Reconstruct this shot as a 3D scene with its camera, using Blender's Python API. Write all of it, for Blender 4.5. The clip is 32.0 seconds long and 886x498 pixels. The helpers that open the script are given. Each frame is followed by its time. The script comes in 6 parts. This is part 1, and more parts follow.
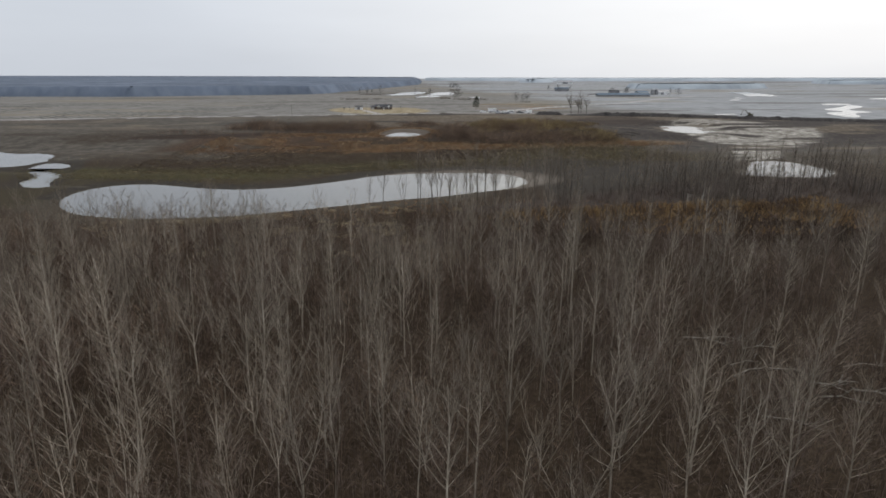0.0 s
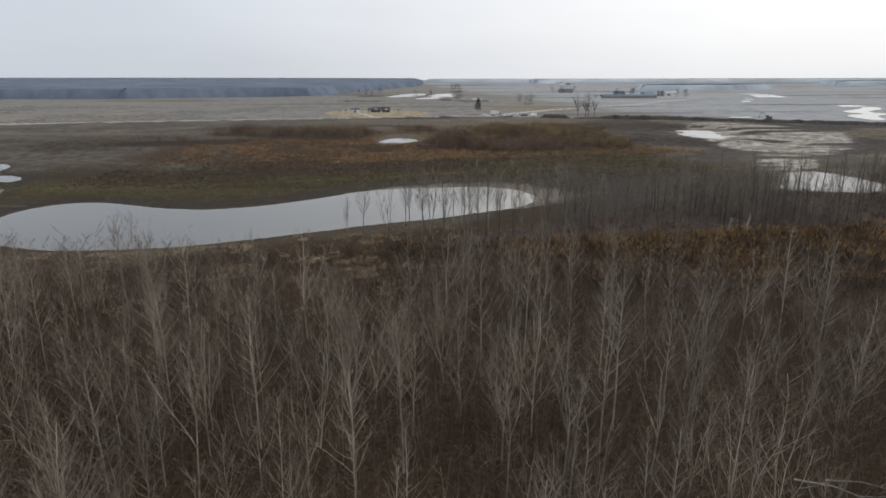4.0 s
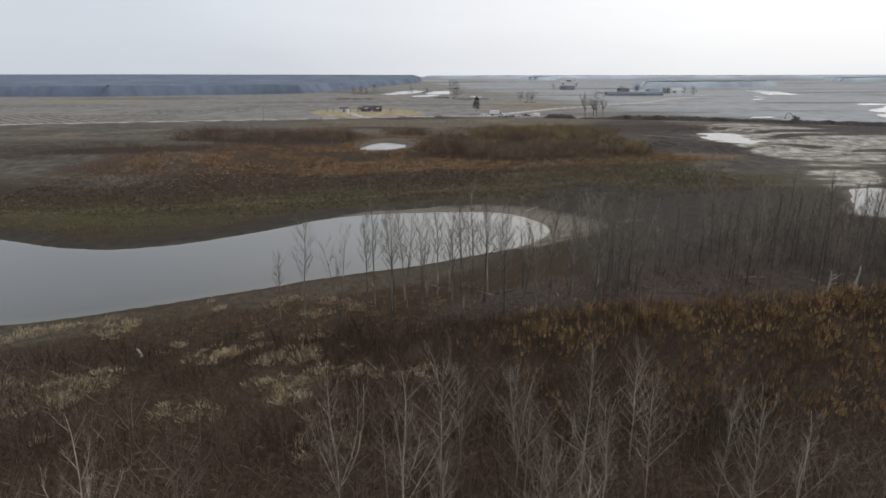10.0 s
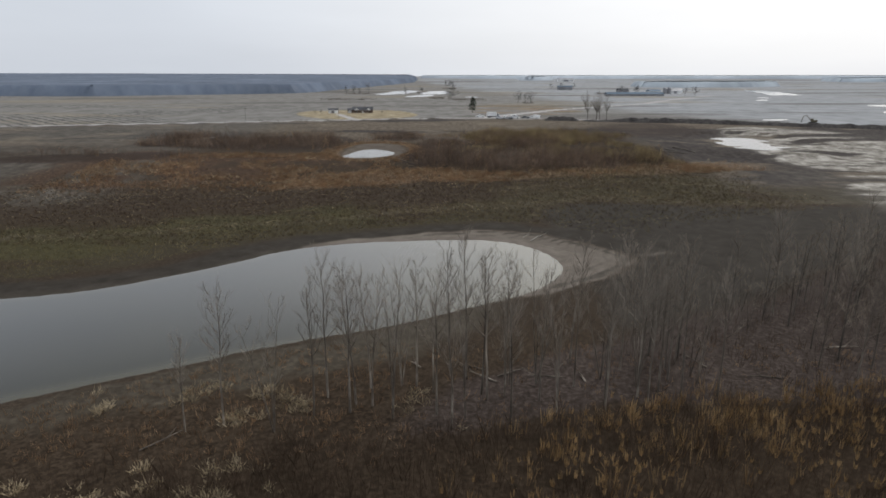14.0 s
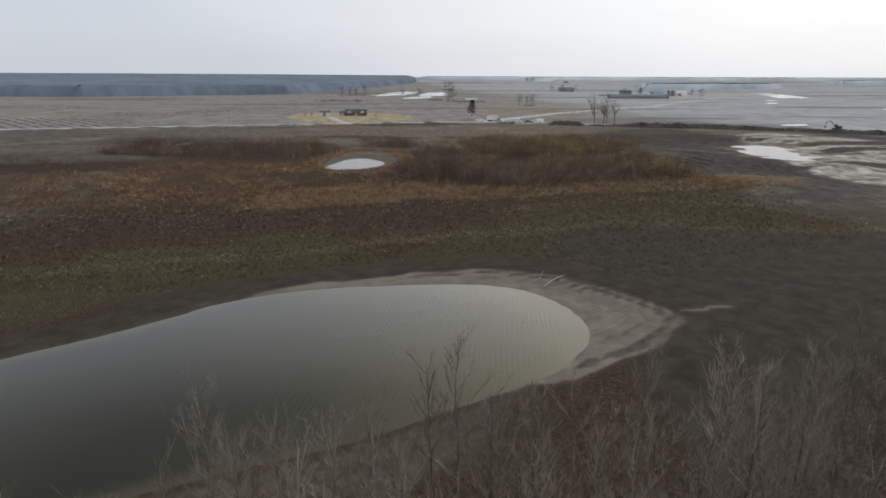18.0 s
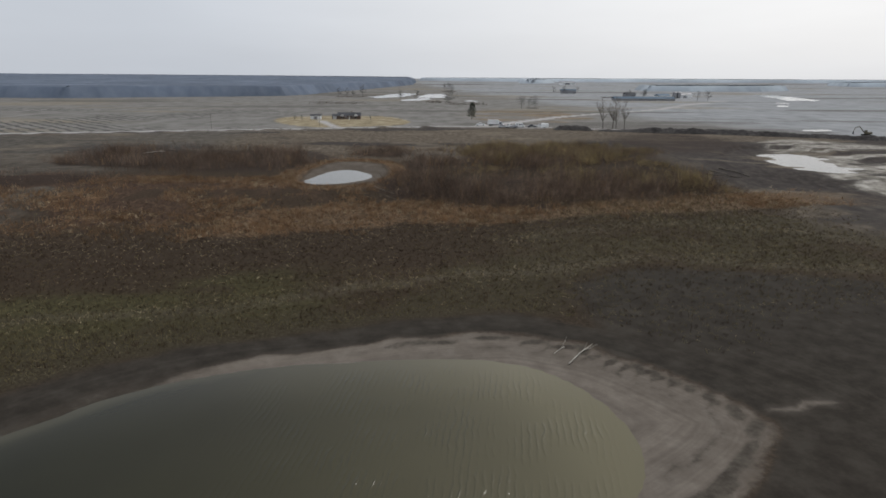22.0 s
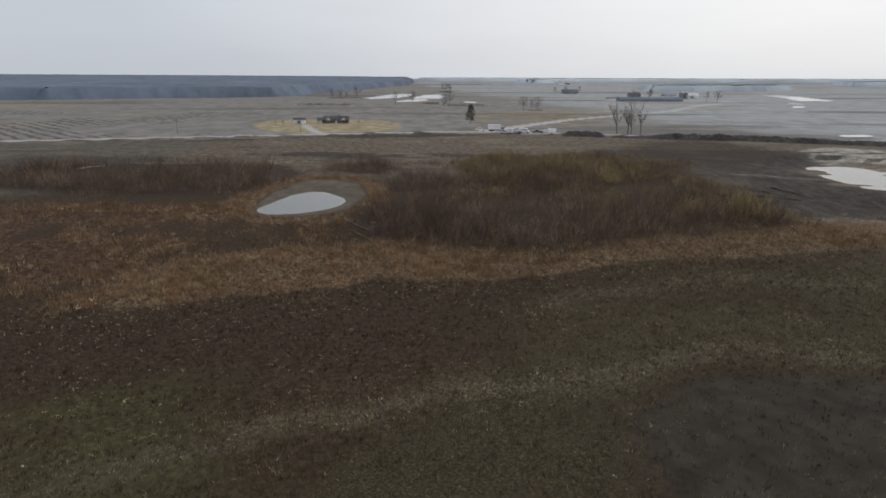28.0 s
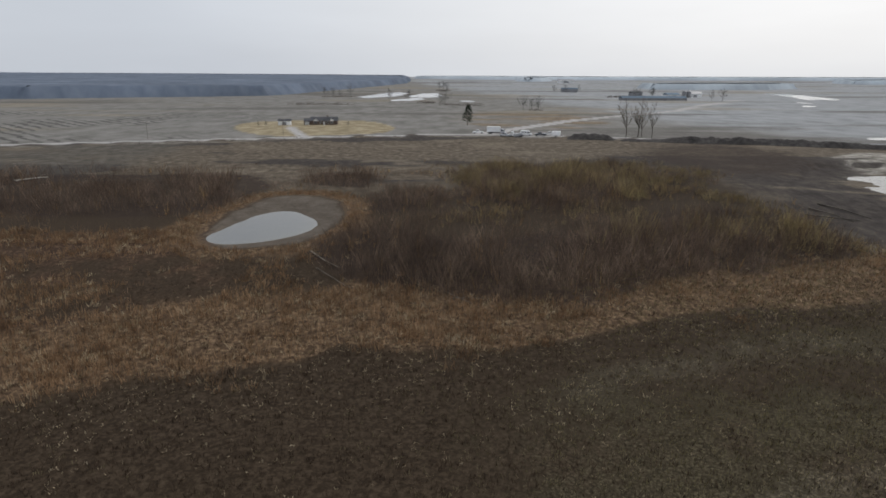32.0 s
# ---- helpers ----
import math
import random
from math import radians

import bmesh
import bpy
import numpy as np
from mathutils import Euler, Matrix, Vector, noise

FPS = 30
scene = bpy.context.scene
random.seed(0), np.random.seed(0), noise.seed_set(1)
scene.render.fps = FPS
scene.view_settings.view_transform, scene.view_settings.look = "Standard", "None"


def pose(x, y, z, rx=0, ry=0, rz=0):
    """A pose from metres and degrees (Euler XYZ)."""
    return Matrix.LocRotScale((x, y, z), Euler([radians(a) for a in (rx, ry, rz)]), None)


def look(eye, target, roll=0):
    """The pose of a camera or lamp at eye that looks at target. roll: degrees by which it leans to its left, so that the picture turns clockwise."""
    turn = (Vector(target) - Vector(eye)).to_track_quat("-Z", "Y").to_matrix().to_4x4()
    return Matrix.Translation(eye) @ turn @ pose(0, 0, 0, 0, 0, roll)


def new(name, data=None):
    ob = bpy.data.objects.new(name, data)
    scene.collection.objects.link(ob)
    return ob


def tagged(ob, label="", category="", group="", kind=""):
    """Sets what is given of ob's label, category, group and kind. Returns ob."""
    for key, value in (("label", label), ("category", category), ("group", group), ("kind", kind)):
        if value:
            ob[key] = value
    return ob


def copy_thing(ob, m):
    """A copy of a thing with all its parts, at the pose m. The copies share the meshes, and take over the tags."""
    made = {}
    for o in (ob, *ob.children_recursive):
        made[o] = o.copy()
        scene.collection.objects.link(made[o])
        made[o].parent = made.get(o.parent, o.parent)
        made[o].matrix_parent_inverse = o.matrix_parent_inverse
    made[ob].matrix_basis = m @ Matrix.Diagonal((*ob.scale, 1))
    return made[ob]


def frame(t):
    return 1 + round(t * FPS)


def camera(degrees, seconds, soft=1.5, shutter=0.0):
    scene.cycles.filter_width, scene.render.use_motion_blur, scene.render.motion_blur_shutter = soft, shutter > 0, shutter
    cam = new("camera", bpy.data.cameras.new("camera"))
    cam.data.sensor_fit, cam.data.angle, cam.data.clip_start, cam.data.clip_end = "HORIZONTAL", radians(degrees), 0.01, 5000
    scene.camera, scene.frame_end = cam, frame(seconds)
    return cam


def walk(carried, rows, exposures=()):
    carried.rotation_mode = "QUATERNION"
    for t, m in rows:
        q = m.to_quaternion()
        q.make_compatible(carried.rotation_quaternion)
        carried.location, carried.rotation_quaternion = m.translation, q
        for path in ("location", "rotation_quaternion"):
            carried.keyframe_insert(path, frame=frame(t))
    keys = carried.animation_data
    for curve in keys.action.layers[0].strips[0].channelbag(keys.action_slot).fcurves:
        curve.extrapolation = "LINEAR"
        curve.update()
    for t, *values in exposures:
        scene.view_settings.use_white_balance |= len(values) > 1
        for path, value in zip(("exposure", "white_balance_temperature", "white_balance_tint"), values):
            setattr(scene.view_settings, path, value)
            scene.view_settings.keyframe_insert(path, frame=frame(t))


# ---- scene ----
cam = camera(71.5, 32.0, soft=1.7)
PATH = [
    (0, (0.18, -0.302, 28.057), (0.183, 1.625, 27.522), 0.1),
    (1, (0.642, 6.299, 28.057), (0.644, 8.226, 27.523), 0.0),
    (2, (1.104, 12.899, 28.056), (1.104, 14.826, 27.523), 0.0),
    (3, (1.567, 19.499, 28.056), (1.565, 21.427, 27.524), -0.0),
    (6, (2.956, 39.306, 28.054), (2.946, 41.234, 27.523), -0.0),
    (7, (3.414, 45.911, 28.054), (3.403, 47.839, 27.523), -0.0),
    (8, (3.861, 52.516, 28.054), (3.851, 54.443, 27.519), 0.1),
    (9, (4.292, 59.121, 28.056), (4.286, 61.047, 27.515), 0.0),
    (10, (4.704, 65.724, 28.057), (4.702, 67.65, 27.516), 0.0),
    (11, (5.097, 72.325, 28.059), (5.101, 74.249, 27.516), 0.0),
    (12, (5.475, 78.922, 28.062), (5.483, 80.847, 27.52), -0.0),
    (13, (5.845, 85.516, 28.067), (5.855, 87.44, 27.523), 0.1),
    (14, (6.212, 92.106, 28.073), (6.222, 94.031, 27.531), 0.1),
    (17, (7.311, 111.86, 28.112), (7.324, 113.785, 27.571), 0.2),
    (18, (7.681, 118.433, 28.119), (7.694, 120.359, 27.58), 0.3),
    (19, (8.052, 124.996, 28.126), (8.065, 126.923, 27.588), 0.3),
    (20, (8.425, 131.553, 28.133), (8.437, 133.479, 27.596), 0.3),
    (21, (8.796, 138.105, 28.141), (8.808, 140.031, 27.604), 0.3),
    (22, (9.164, 144.652, 28.148), (9.177, 146.579, 27.613), 0.4),
    (23, (9.524, 151.195, 28.155), (9.536, 153.122, 27.619), 0.3),
    (24, (9.876, 157.734, 28.16), (9.89, 159.66, 27.624), 0.4),
    (25, (10.221, 164.269, 28.164), (10.234, 166.195, 27.628), 0.4),
    (27.5, (11.071, 180.6, 28.182), (11.088, 182.527, 27.647), 0.4),
    (28, (11.242, 183.867, 28.183), (11.258, 185.794, 27.648), 0.3),
    (29, (11.586, 190.403, 28.184), (11.605, 192.33, 27.648), 0.3),
    (30, (11.932, 196.943, 28.185), (11.953, 198.869, 27.648), 0.3),
    (31, (12.279, 203.485, 28.184), (12.299, 205.411, 27.646), 0.3),
    (32, (12.625, 210.028, 28.184), (12.649, 211.953, 27.644), 0.3),
]
walk(cam, [(t, look(eye, target, roll)) for t, eye, target, roll in PATH],
     [(0, 0.12, 6400, 10), (9, 0.15, 6400, 10), (14, 0.16, 6400, 10), (17, 0.14, 6400, 10), (19, 0.05, 6400, 10), (21, -0.02, 6400, 10), (25, -0.06, 6400, 10), (29, -0.04, 6400, 10), (32, 0.0, 6400, 10)])

# ---- world, sun ----
SUN_AZ, SUN_EL = 40.0, 38.0          # degrees: east of north (+y), above the horizon


def link(nt, a, ao, b, bi):
    nt.links.new(a.outputs[ao], b.inputs[bi])


def node(nt, kind, **values):
    n = nt.nodes.new(kind)
    for key, value in values.items():
        n.inputs[key].default_value = value
    return n


world = bpy.data.worlds.new("overcast_sky")
scene.world = world
world.use_nodes = True
wt = world.node_tree
wt.nodes.clear()
w_out = wt.nodes.new("ShaderNodeOutputWorld")
w_bg = wt.nodes.new("ShaderNodeBackground")
w_sky = wt.nodes.new("ShaderNodeTexSky")
w_sky.sky_type = "NISHITA"
w_sky.sun_disc = False
w_sky.sun_elevation = radians(SUN_EL)
w_sky.sun_rotation = radians(SUN_AZ)
w_sky.dust_density = 4.0
w_tc = wt.nodes.new("ShaderNodeTexCoord")
w_sun = wt.nodes.new("ShaderNodeVectorMath")
w_sun.operation = "DOT_PRODUCT"
w_sun.inputs[1].default_value = (math.sin(radians(SUN_AZ)) * math.cos(radians(SUN_EL)),
                                 math.cos(radians(SUN_AZ)) * math.cos(radians(SUN_EL)), math.sin(radians(SUN_EL)))
w_ramp = wt.nodes.new("ShaderNodeValToRGB")          # cloud layer, brighter towards the hidden sun
w_ramp.color_ramp.interpolation = "EASE"
w_ramp.color_ramp.elements[0].position, w_ramp.color_ramp.elements[0].color = 0.35, (0.645, 0.68, 0.735, 1)
w_ramp.color_ramp.elements[1].position, w_ramp.color_ramp.elements[1].color = 1.0, (1.03, 1.025, 1.02, 1)
w_map = wt.nodes.new("ShaderNodeMapping")
w_map.inputs["Scale"].default_value = (1.2, 1.2, 6.0)
w_noise = node(wt, "ShaderNodeTexNoise", Scale=1.6, Detail=4.0, Roughness=0.55)
w_nr = wt.nodes.new("ShaderNodeMapRange")
w_nr.inputs["To Min"].default_value, w_nr.inputs["To Max"].default_value = 0.9, 1.1
w_mul = wt.nodes.new("ShaderNodeMix")
w_mul.data_type, w_mul.blend_type = "RGBA", "MULTIPLY"
w_mul.inputs[0].default_value = 1.0
w_sep = wt.nodes.new("ShaderNodeSeparateXYZ")          # overcast vault, brighter overhead than near the horizon
w_up = wt.nodes.new("ShaderNodeMapRange")
w_up.inputs["To Min"].default_value, w_up.inputs["To Max"].default_value = 0.92, 1.28
w_lift = wt.nodes.new("ShaderNodeVectorMath")
w_lift.operation = "SCALE"
w_dim = wt.nodes.new("ShaderNodeVectorMath")
w_dim.operation = "SCALE"
w_dim.inputs["Scale"].default_value = 0.08
w_mix = wt.nodes.new("ShaderNodeMix")
w_mix.data_type = "RGBA"
w_mix.inputs[0].default_value = 0.93
link(wt, w_tc, "Generated", w_sun, 0)
link(wt, w_sun, "Value", w_ramp, "Fac")
link(wt, w_tc, "Generated", w_map, "Vector")
link(wt, w_map, "Vector", w_noise, "Vector")
link(wt, w_noise, "Fac", w_nr, "Value")
wt.links.new(w_ramp.outputs["Color"], w_mul.inputs[6])
wt.links.new(w_nr.outputs["Result"], w_mul.inputs[7])
link(wt, w_sky, "Color", w_dim, 0)
wt.links.new(w_dim.outputs["Vector"], w_mix.inputs[6])
link(wt, w_tc, "Generated", w_sep, "Vector")
link(wt, w_sep, "Z", w_up, "Value")
wt.links.new(w_mul.outputs[2], w_lift.inputs[0])
link(wt, w_up, "Result", w_lift, "Scale")
wt.links.new(w_lift.outputs["Vector"], w_mix.inputs[7])
wt.links.new(w_mix.outputs[2], w_bg.inputs["Color"])
w_bg.inputs["Strength"].default_value = 1.0
link(wt, w_bg, "Background", w_out, "Surface")

sun = new("sun", bpy.data.lights.new("sun", "SUN"))
sun.data.energy = 0.8
sun.data.angle = radians(14)
sun.data.color = (1.0, 0.97, 0.93)
sun.matrix_world = look((math.sin(radians(SUN_AZ)) * 100, math.cos(radians(SUN_AZ)) * 100, 100 * math.tan(radians(SUN_EL))), (0, 0, 0))


# ---- materials ----
def material(name, colours, scale=1.0, rough=0.9, metal=0.0, bump=0.3, bump_scale=None, spots=None, per_object=0.0,
             stretch=(1, 1, 1), detail=6.0, island=0.0):
    """Surface with a noise-driven range of colours, a second scale of blotches and fine relief."""
    m = bpy.data.materials.new(name)
    m.use_nodes = True
    nt = m.node_tree
    b = nt.nodes["Principled BSDF"]
    b.inputs["Roughness"].default_value = rough
    b.inputs["Metallic"].default_value = metal
    b.inputs["Specular IOR Level"].default_value = 0.06 if rough > 0.8 else 0.4
    tc = nt.nodes.new("ShaderNodeNewGeometry")
    mp = nt.nodes.new("ShaderNodeMapping")
    mp.inputs["Scale"].default_value = stretch
    link(nt, tc, "Position", mp, "Vector")
    n1 = node(nt, "ShaderNodeTexNoise", Scale=scale, Detail=detail, Roughness=0.65)
    link(nt, mp, "Vector", n1, "Vector")
    ramp = nt.nodes.new("ShaderNodeValToRGB")
    e = ramp.color_ramp.elements
    while len(e) < len(colours):
        e.new(0.5)
    for k, c in enumerate(colours):
        e[k].position = 0.3 + 0.4 * k / max(1, len(colours) - 1)
        e[k].color = (*c, 1)
    link(nt, n1, "Fac", ramp, "Fac")
    last = ramp.outputs["Color"]
    n2 = node(nt, "ShaderNodeTexNoise", Scale=scale * 0.13, Detail=3.0)
    link(nt, mp, "Vector", n2, "Vector")
    r2 = nt.nodes.new("ShaderNodeMapRange")
    r2.inputs["From Min"].default_value, r2.inputs["From Max"].default_value = 0.3, 0.7
    r2.inputs["To Min"].default_value, r2.inputs["To Max"].default_value = 0.75, 1.25
    link(nt, n2, "Fac", r2, "Value")
    mx = nt.nodes.new("ShaderNodeMix")
    mx.data_type, mx.blend_type = "RGBA", "MULTIPLY"
    mx.inputs[0].default_value = 1.0
    nt.links.new(last, mx.inputs[6])
    nt.links.new(r2.outputs["Result"], mx.inputs[7])
    last = mx.outputs[2]
    for amount, src in ((per_object, "ShaderNodeObjectInfo"), (island, "ShaderNodeNewGeometry")):
        if amount:
            oi = nt.nodes.new(src)
            r3 = nt.nodes.new("ShaderNodeMapRange")
            r3.inputs["To Min"].default_value, r3.inputs["To Max"].default_value = 1 - amount, 1 + amount
            nt.links.new(oi.outputs["Random" if src.endswith("Info") else "Random Per Island"], r3.inputs["Value"])
            m3 = nt.nodes.new("ShaderNodeMix")
            m3.data_type, m3.blend_type = "RGBA", "MULTIPLY"
            m3.inputs[0].default_value = 1.0
            nt.links.new(last, m3.inputs[6])
            nt.links.new(r3.outputs["Result"], m3.inputs[7])
            last = m3.outputs[2]
    nt.links.new(last, b.inputs["Base Color"])
    if bump:
        bn = nt.nodes.new("ShaderNodeBump")
        bn.inputs["Strength"].default_value = bump
        n4 = node(nt, "ShaderNodeTexNoise", Scale=bump_scale or scale * 4, Detail=4.0)
        link(nt, mp, "Vector", n4, "Vector")
        link(nt, n4, "Fac", bn, "Height")
        link(nt, bn, "Normal", b, "Normal")
    return m


M_BARK_PALE = material("pale_bark", [(0.15, 0.124, 0.094), (0.31, 0.266, 0.209), (0.50, 0.443, 0.362)], 1.3, 0.85, per_object=0.3, stretch=(1, 1, 0.35))
M_TWIG = material("grey_twigs", [(0.15, 0.122, 0.094), (0.29, 0.246, 0.196)], 0.6, 0.9, bump=0, per_object=0.3)
M_SAPLING = material("brown_sapling_stems", [(0.125, 0.094, 0.077), (0.235, 0.182, 0.15)], 0.8, 0.9, bump=0, island=0.3)
M_BARK_DARK = material("dark_bark", [(0.05, 0.044, 0.038), (0.14, 0.12, 0.10)], 1.5, 0.9, per_object=0.25, stretch=(1, 1, 0.3))
M_TWIG_DARK = material("brown_twigs", [(0.11, 0.092, 0.075), (0.21, 0.18, 0.15)], 0.8, 0.9, bump=0, per_object=0.25)
M_BRUSH = material("brown_brush_stems", [(0.052, 0.037, 0.028), (0.145, 0.103, 0.076), (0.30, 0.222, 0.16)], 0.14, 0.95, bump=0, island=0.4)
M_BRUSH_DARK = material("dark_brush_stems", [(0.034, 0.022, 0.015), (0.068, 0.046, 0.031), (0.12, 0.086, 0.057)], 0.25, 0.95, bump=0, island=0.45)
M_BRUSH_FAR = material("grey_far_brush", [(0.10, 0.078, 0.066), (0.17, 0.135, 0.115)], 0.1, 0.95, bump=0, island=0.3)
M_BRUSH_OCHRE = material("ochre_brush_stems", [(0.12, 0.073, 0.036), (0.26, 0.168, 0.08), (0.46, 0.32, 0.165)], 0.3, 0.95, bump=0, island=0.4)
M_BRUSH_OLIVE = material("olive_brush_stems", [(0.13, 0.099, 0.05), (0.27, 0.21, 0.105), (0.47, 0.38, 0.20)], 0.3, 0.95, bump=0, island=0.4)
M_REED = material("gold_reed", [(0.11, 0.066, 0.037), (0.235, 0.147, 0.083), (0.43, 0.292, 0.175)], 0.35, 0.95, bump=0, island=0.35)
M_STRAW = material("straw_grass", [(0.24, 0.19, 0.12), (0.43, 0.35, 0.23), (0.58, 0.49, 0.34)], 0.3, 0.95, bump=0, island=0.35)
M_SEDGE = material("olive_sedge", [(0.085, 0.070, 0.037), (0.16, 0.133, 0.070), (0.28, 0.24, 0.14)], 0.3, 0.95, bump=0, island=0.35)
M_DEADWOOD = material("bleached_deadwood", [(0.22, 0.20, 0.17), (0.48, 0.45, 0.39)], 2.0, 0.85, stretch=(1, 1, 0.4))
# aerial haze over the distant woods is mixed into these three base colours
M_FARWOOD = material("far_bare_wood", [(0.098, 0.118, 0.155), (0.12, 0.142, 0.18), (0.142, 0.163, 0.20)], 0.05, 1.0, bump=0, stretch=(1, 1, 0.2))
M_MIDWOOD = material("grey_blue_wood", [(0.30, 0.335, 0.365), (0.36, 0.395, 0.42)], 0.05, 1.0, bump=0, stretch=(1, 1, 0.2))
M_HAZEWOOD = material("distant_pale_wood", [(0.38, 0.42, 0.455), (0.45, 0.485, 0.515)], 0.02, 1.0, bump=0)
M_BARK_TAN = material("tan_grey_bark", [(0.06, 0.050, 0.041), (0.15, 0.127, 0.104), (0.38, 0.338, 0.28)], 0.9, 0.9, per_object=0.3, stretch=(1, 1, 0.3))
M_TWIG_TAN = material("tan_grey_twigs", [(0.15, 0.125, 0.101), (0.30, 0.26, 0.215)], 0.8, 0.9, bump=0, per_object=0.3)
# bark and twigs of the field trees, their colour greyed to carry distance haze
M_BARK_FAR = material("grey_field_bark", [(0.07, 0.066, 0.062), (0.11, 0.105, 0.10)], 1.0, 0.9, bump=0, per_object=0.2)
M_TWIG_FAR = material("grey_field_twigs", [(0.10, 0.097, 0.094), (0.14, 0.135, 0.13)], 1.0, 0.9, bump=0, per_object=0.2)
M_SPOIL = material("dark_spoil_earth", [(0.03, 0.028, 0.027), (0.055, 0.05, 0.047), (0.09, 0.082, 0.075)], 0.5, 0.95, bump=0.6)
M_NEEDLES = material("dark_conifer_needles", [(0.018, 0.025, 0.016), (0.04, 0.05, 0.03)], 1.2, 0.9, bump=0)


def water_material(name, murk, ripple):
    m = bpy.data.materials.new(name)
    m.use_nodes = True
    nt = m.node_tree
    b = nt.nodes["Principled BSDF"]
    b.inputs["IOR"].default_value = 1.33
    b.inputs["Roughness"].default_value = 0.07
    b.inputs["Specular IOR Level"].default_value = 0.14
    g = nt.nodes.new("ShaderNodeNewGeometry")
    n1 = node(nt, "ShaderNodeTexNoise", Scale=0.05, Detail=3.0)
    link(nt, g, "Position", n1, "Vector")
    ramp = nt.nodes.new("ShaderNodeValToRGB")
    e = ramp.color_ramp.elements
    e[0].position, e[0].color = 0.35, (*murk, 1)
    e[1].position, e[1].color = 0.7, (murk[0] * 1.5, murk[1] * 1.45, murk[2] * 1.35, 1)
    link(nt, n1, "Fac", ramp, "Fac")
    sh = nt.nodes.new("ShaderNodeAttribute")
    sh.attribute_name = "shoal"
    mx = nt.nodes.new("ShaderNodeMix")
    mx.data_type = "RGBA"
    mx.inputs[7].default_value = (0.13, 0.116, 0.073, 1)
    nt.links.new(sh.outputs["Fac"], mx.inputs[0])
    nt.links.new(ramp.outputs["Color"], mx.inputs[6])
    nt.links.new(mx.outputs[2], b.inputs["Base Color"])
    wv = node(nt, "ShaderNodeTexWave", Scale=0.5, Distortion=4.0, Detail=2.0)
    wv.inputs["Detail Scale"].default_value = 1.6
    mp = nt.nodes.new("ShaderNodeMapping")
    mp.inputs["Rotation"].default_value = (0, 0, radians(14))
    mp.inputs["Scale"].default_value = (1.0, 0.45, 1.0)
    link(nt, g, "Position", mp, "Vector")
    link(nt, mp, "Vector", wv, "Vector")
    n2 = node(nt, "ShaderNodeTexNoise", Scale=0.22, Detail=3.0)
    link(nt, g, "Position", n2, "Vector")
    gate = nt.nodes.new("ShaderNodeMapRange")
    gate.inputs["From Min"].default_value, gate.inputs["From Max"].default_value = 0.4, 0.62
    link(nt, n2, "Fac", gate, "Value")
    m0 = nt.nodes.new("ShaderNodeMath")
    m0.operation = "MULTIPLY_ADD"
    rp = nt.nodes.new("ShaderNodeAttribute")
    rp.attribute_name = "ripple"
    link(nt, rp, "Fac", m0, 0)
    m0.inputs[1].default_value, m0.inputs[2].default_value = 1.0, 0.02
    m1 = nt.nodes.new("ShaderNodeMath")
    m1.operation = "MULTIPLY"
    link(nt, m0, "Value", m1, 0)
    link(nt, gate, "Result", m1, 1)
    crest = nt.nodes.new("ShaderNodeMath")
    crest.operation = "POWER"
    link(nt, wv, "Fac", crest, 0)
    crest.inputs[1].default_value = 2.5
    mm = nt.nodes.new("ShaderNodeMath")
    mm.operation = "MULTIPLY"
    link(nt, crest, "Value", mm, 0)
    link(nt, m1, "Value", mm, 1)
    bp = nt.nodes.new("ShaderNodeBump")
    bp.inputs["Strength"].default_value = ripple
    bp.inputs["Distance"].default_value = 0.075
    link(nt, mm, "Value", bp, "Height")
    link(nt, bp, "Normal", b, "Normal")
    lw = node(nt, "ShaderNodeLayerWeight", Blend=0.5)          # small waves mirror the low sky at a flat angle
    lo = nt.nodes.new("ShaderNodeMapRange")
    lo.interpolation_type = "SMOOTHSTEP"
    lo.inputs["From Min"].default_value, lo.inputs["From Max"].default_value = 0.5, 0.8
    lo.inputs["To Max"].default_value = 0.25
    link(nt, lw, "Facing", lo, "Value")
    gl = node(nt, "ShaderNodeBsdfGlossy", Roughness=0.1)
    ms = nt.nodes.new("ShaderNodeMixShader")
    link(nt, lo, "Result", ms, 0)
    link(nt, b, "BSDF", ms, 1)
    link(nt, gl, "BSDF", ms, 2)
    link(nt, ms, "Shader", nt.nodes["Material Output"], "Surface")
    return m


M_WATER = water_material("murky_water", (0.0145, 0.0146, 0.0085), 1.0)
M_FLOOD = water_material("flood_water", (0.14, 0.14, 0.13), 0.05)


# ---- helpers for building ----
def thing(name, label, category, m=None, group="", kind=""):
    ob = new(name)
    ob.empty_display_size = 0.2
    if m is not None:
        ob.matrix_world = m
    return tagged(ob, label, category, group, kind)


def mesh_of(name, verts, faces, mats, smooth=False):
    me = bpy.data.meshes.new(name)
    me.from_pydata(verts, [], faces)
    for mt in (mats if isinstance(mats, (list, tuple)) else [mats]):
        me.materials.append(mt)
    if smooth:
        me.shade_smooth()
    return me


def part(name, data, mat, parent, label=""):
    """One mesh object under a thing or a part; data is a bmesh or a mesh."""
    if isinstance(data, bmesh.types.BMesh):
        me = bpy.data.meshes.new(name)
        data.to_mesh(me)
        data.free()
        me.materials.append(mat)
    else:
        me = data
    ob = new(name, me)
    if parent is not None:
        ob.parent = parent
    return tagged(ob, label) if label else ob


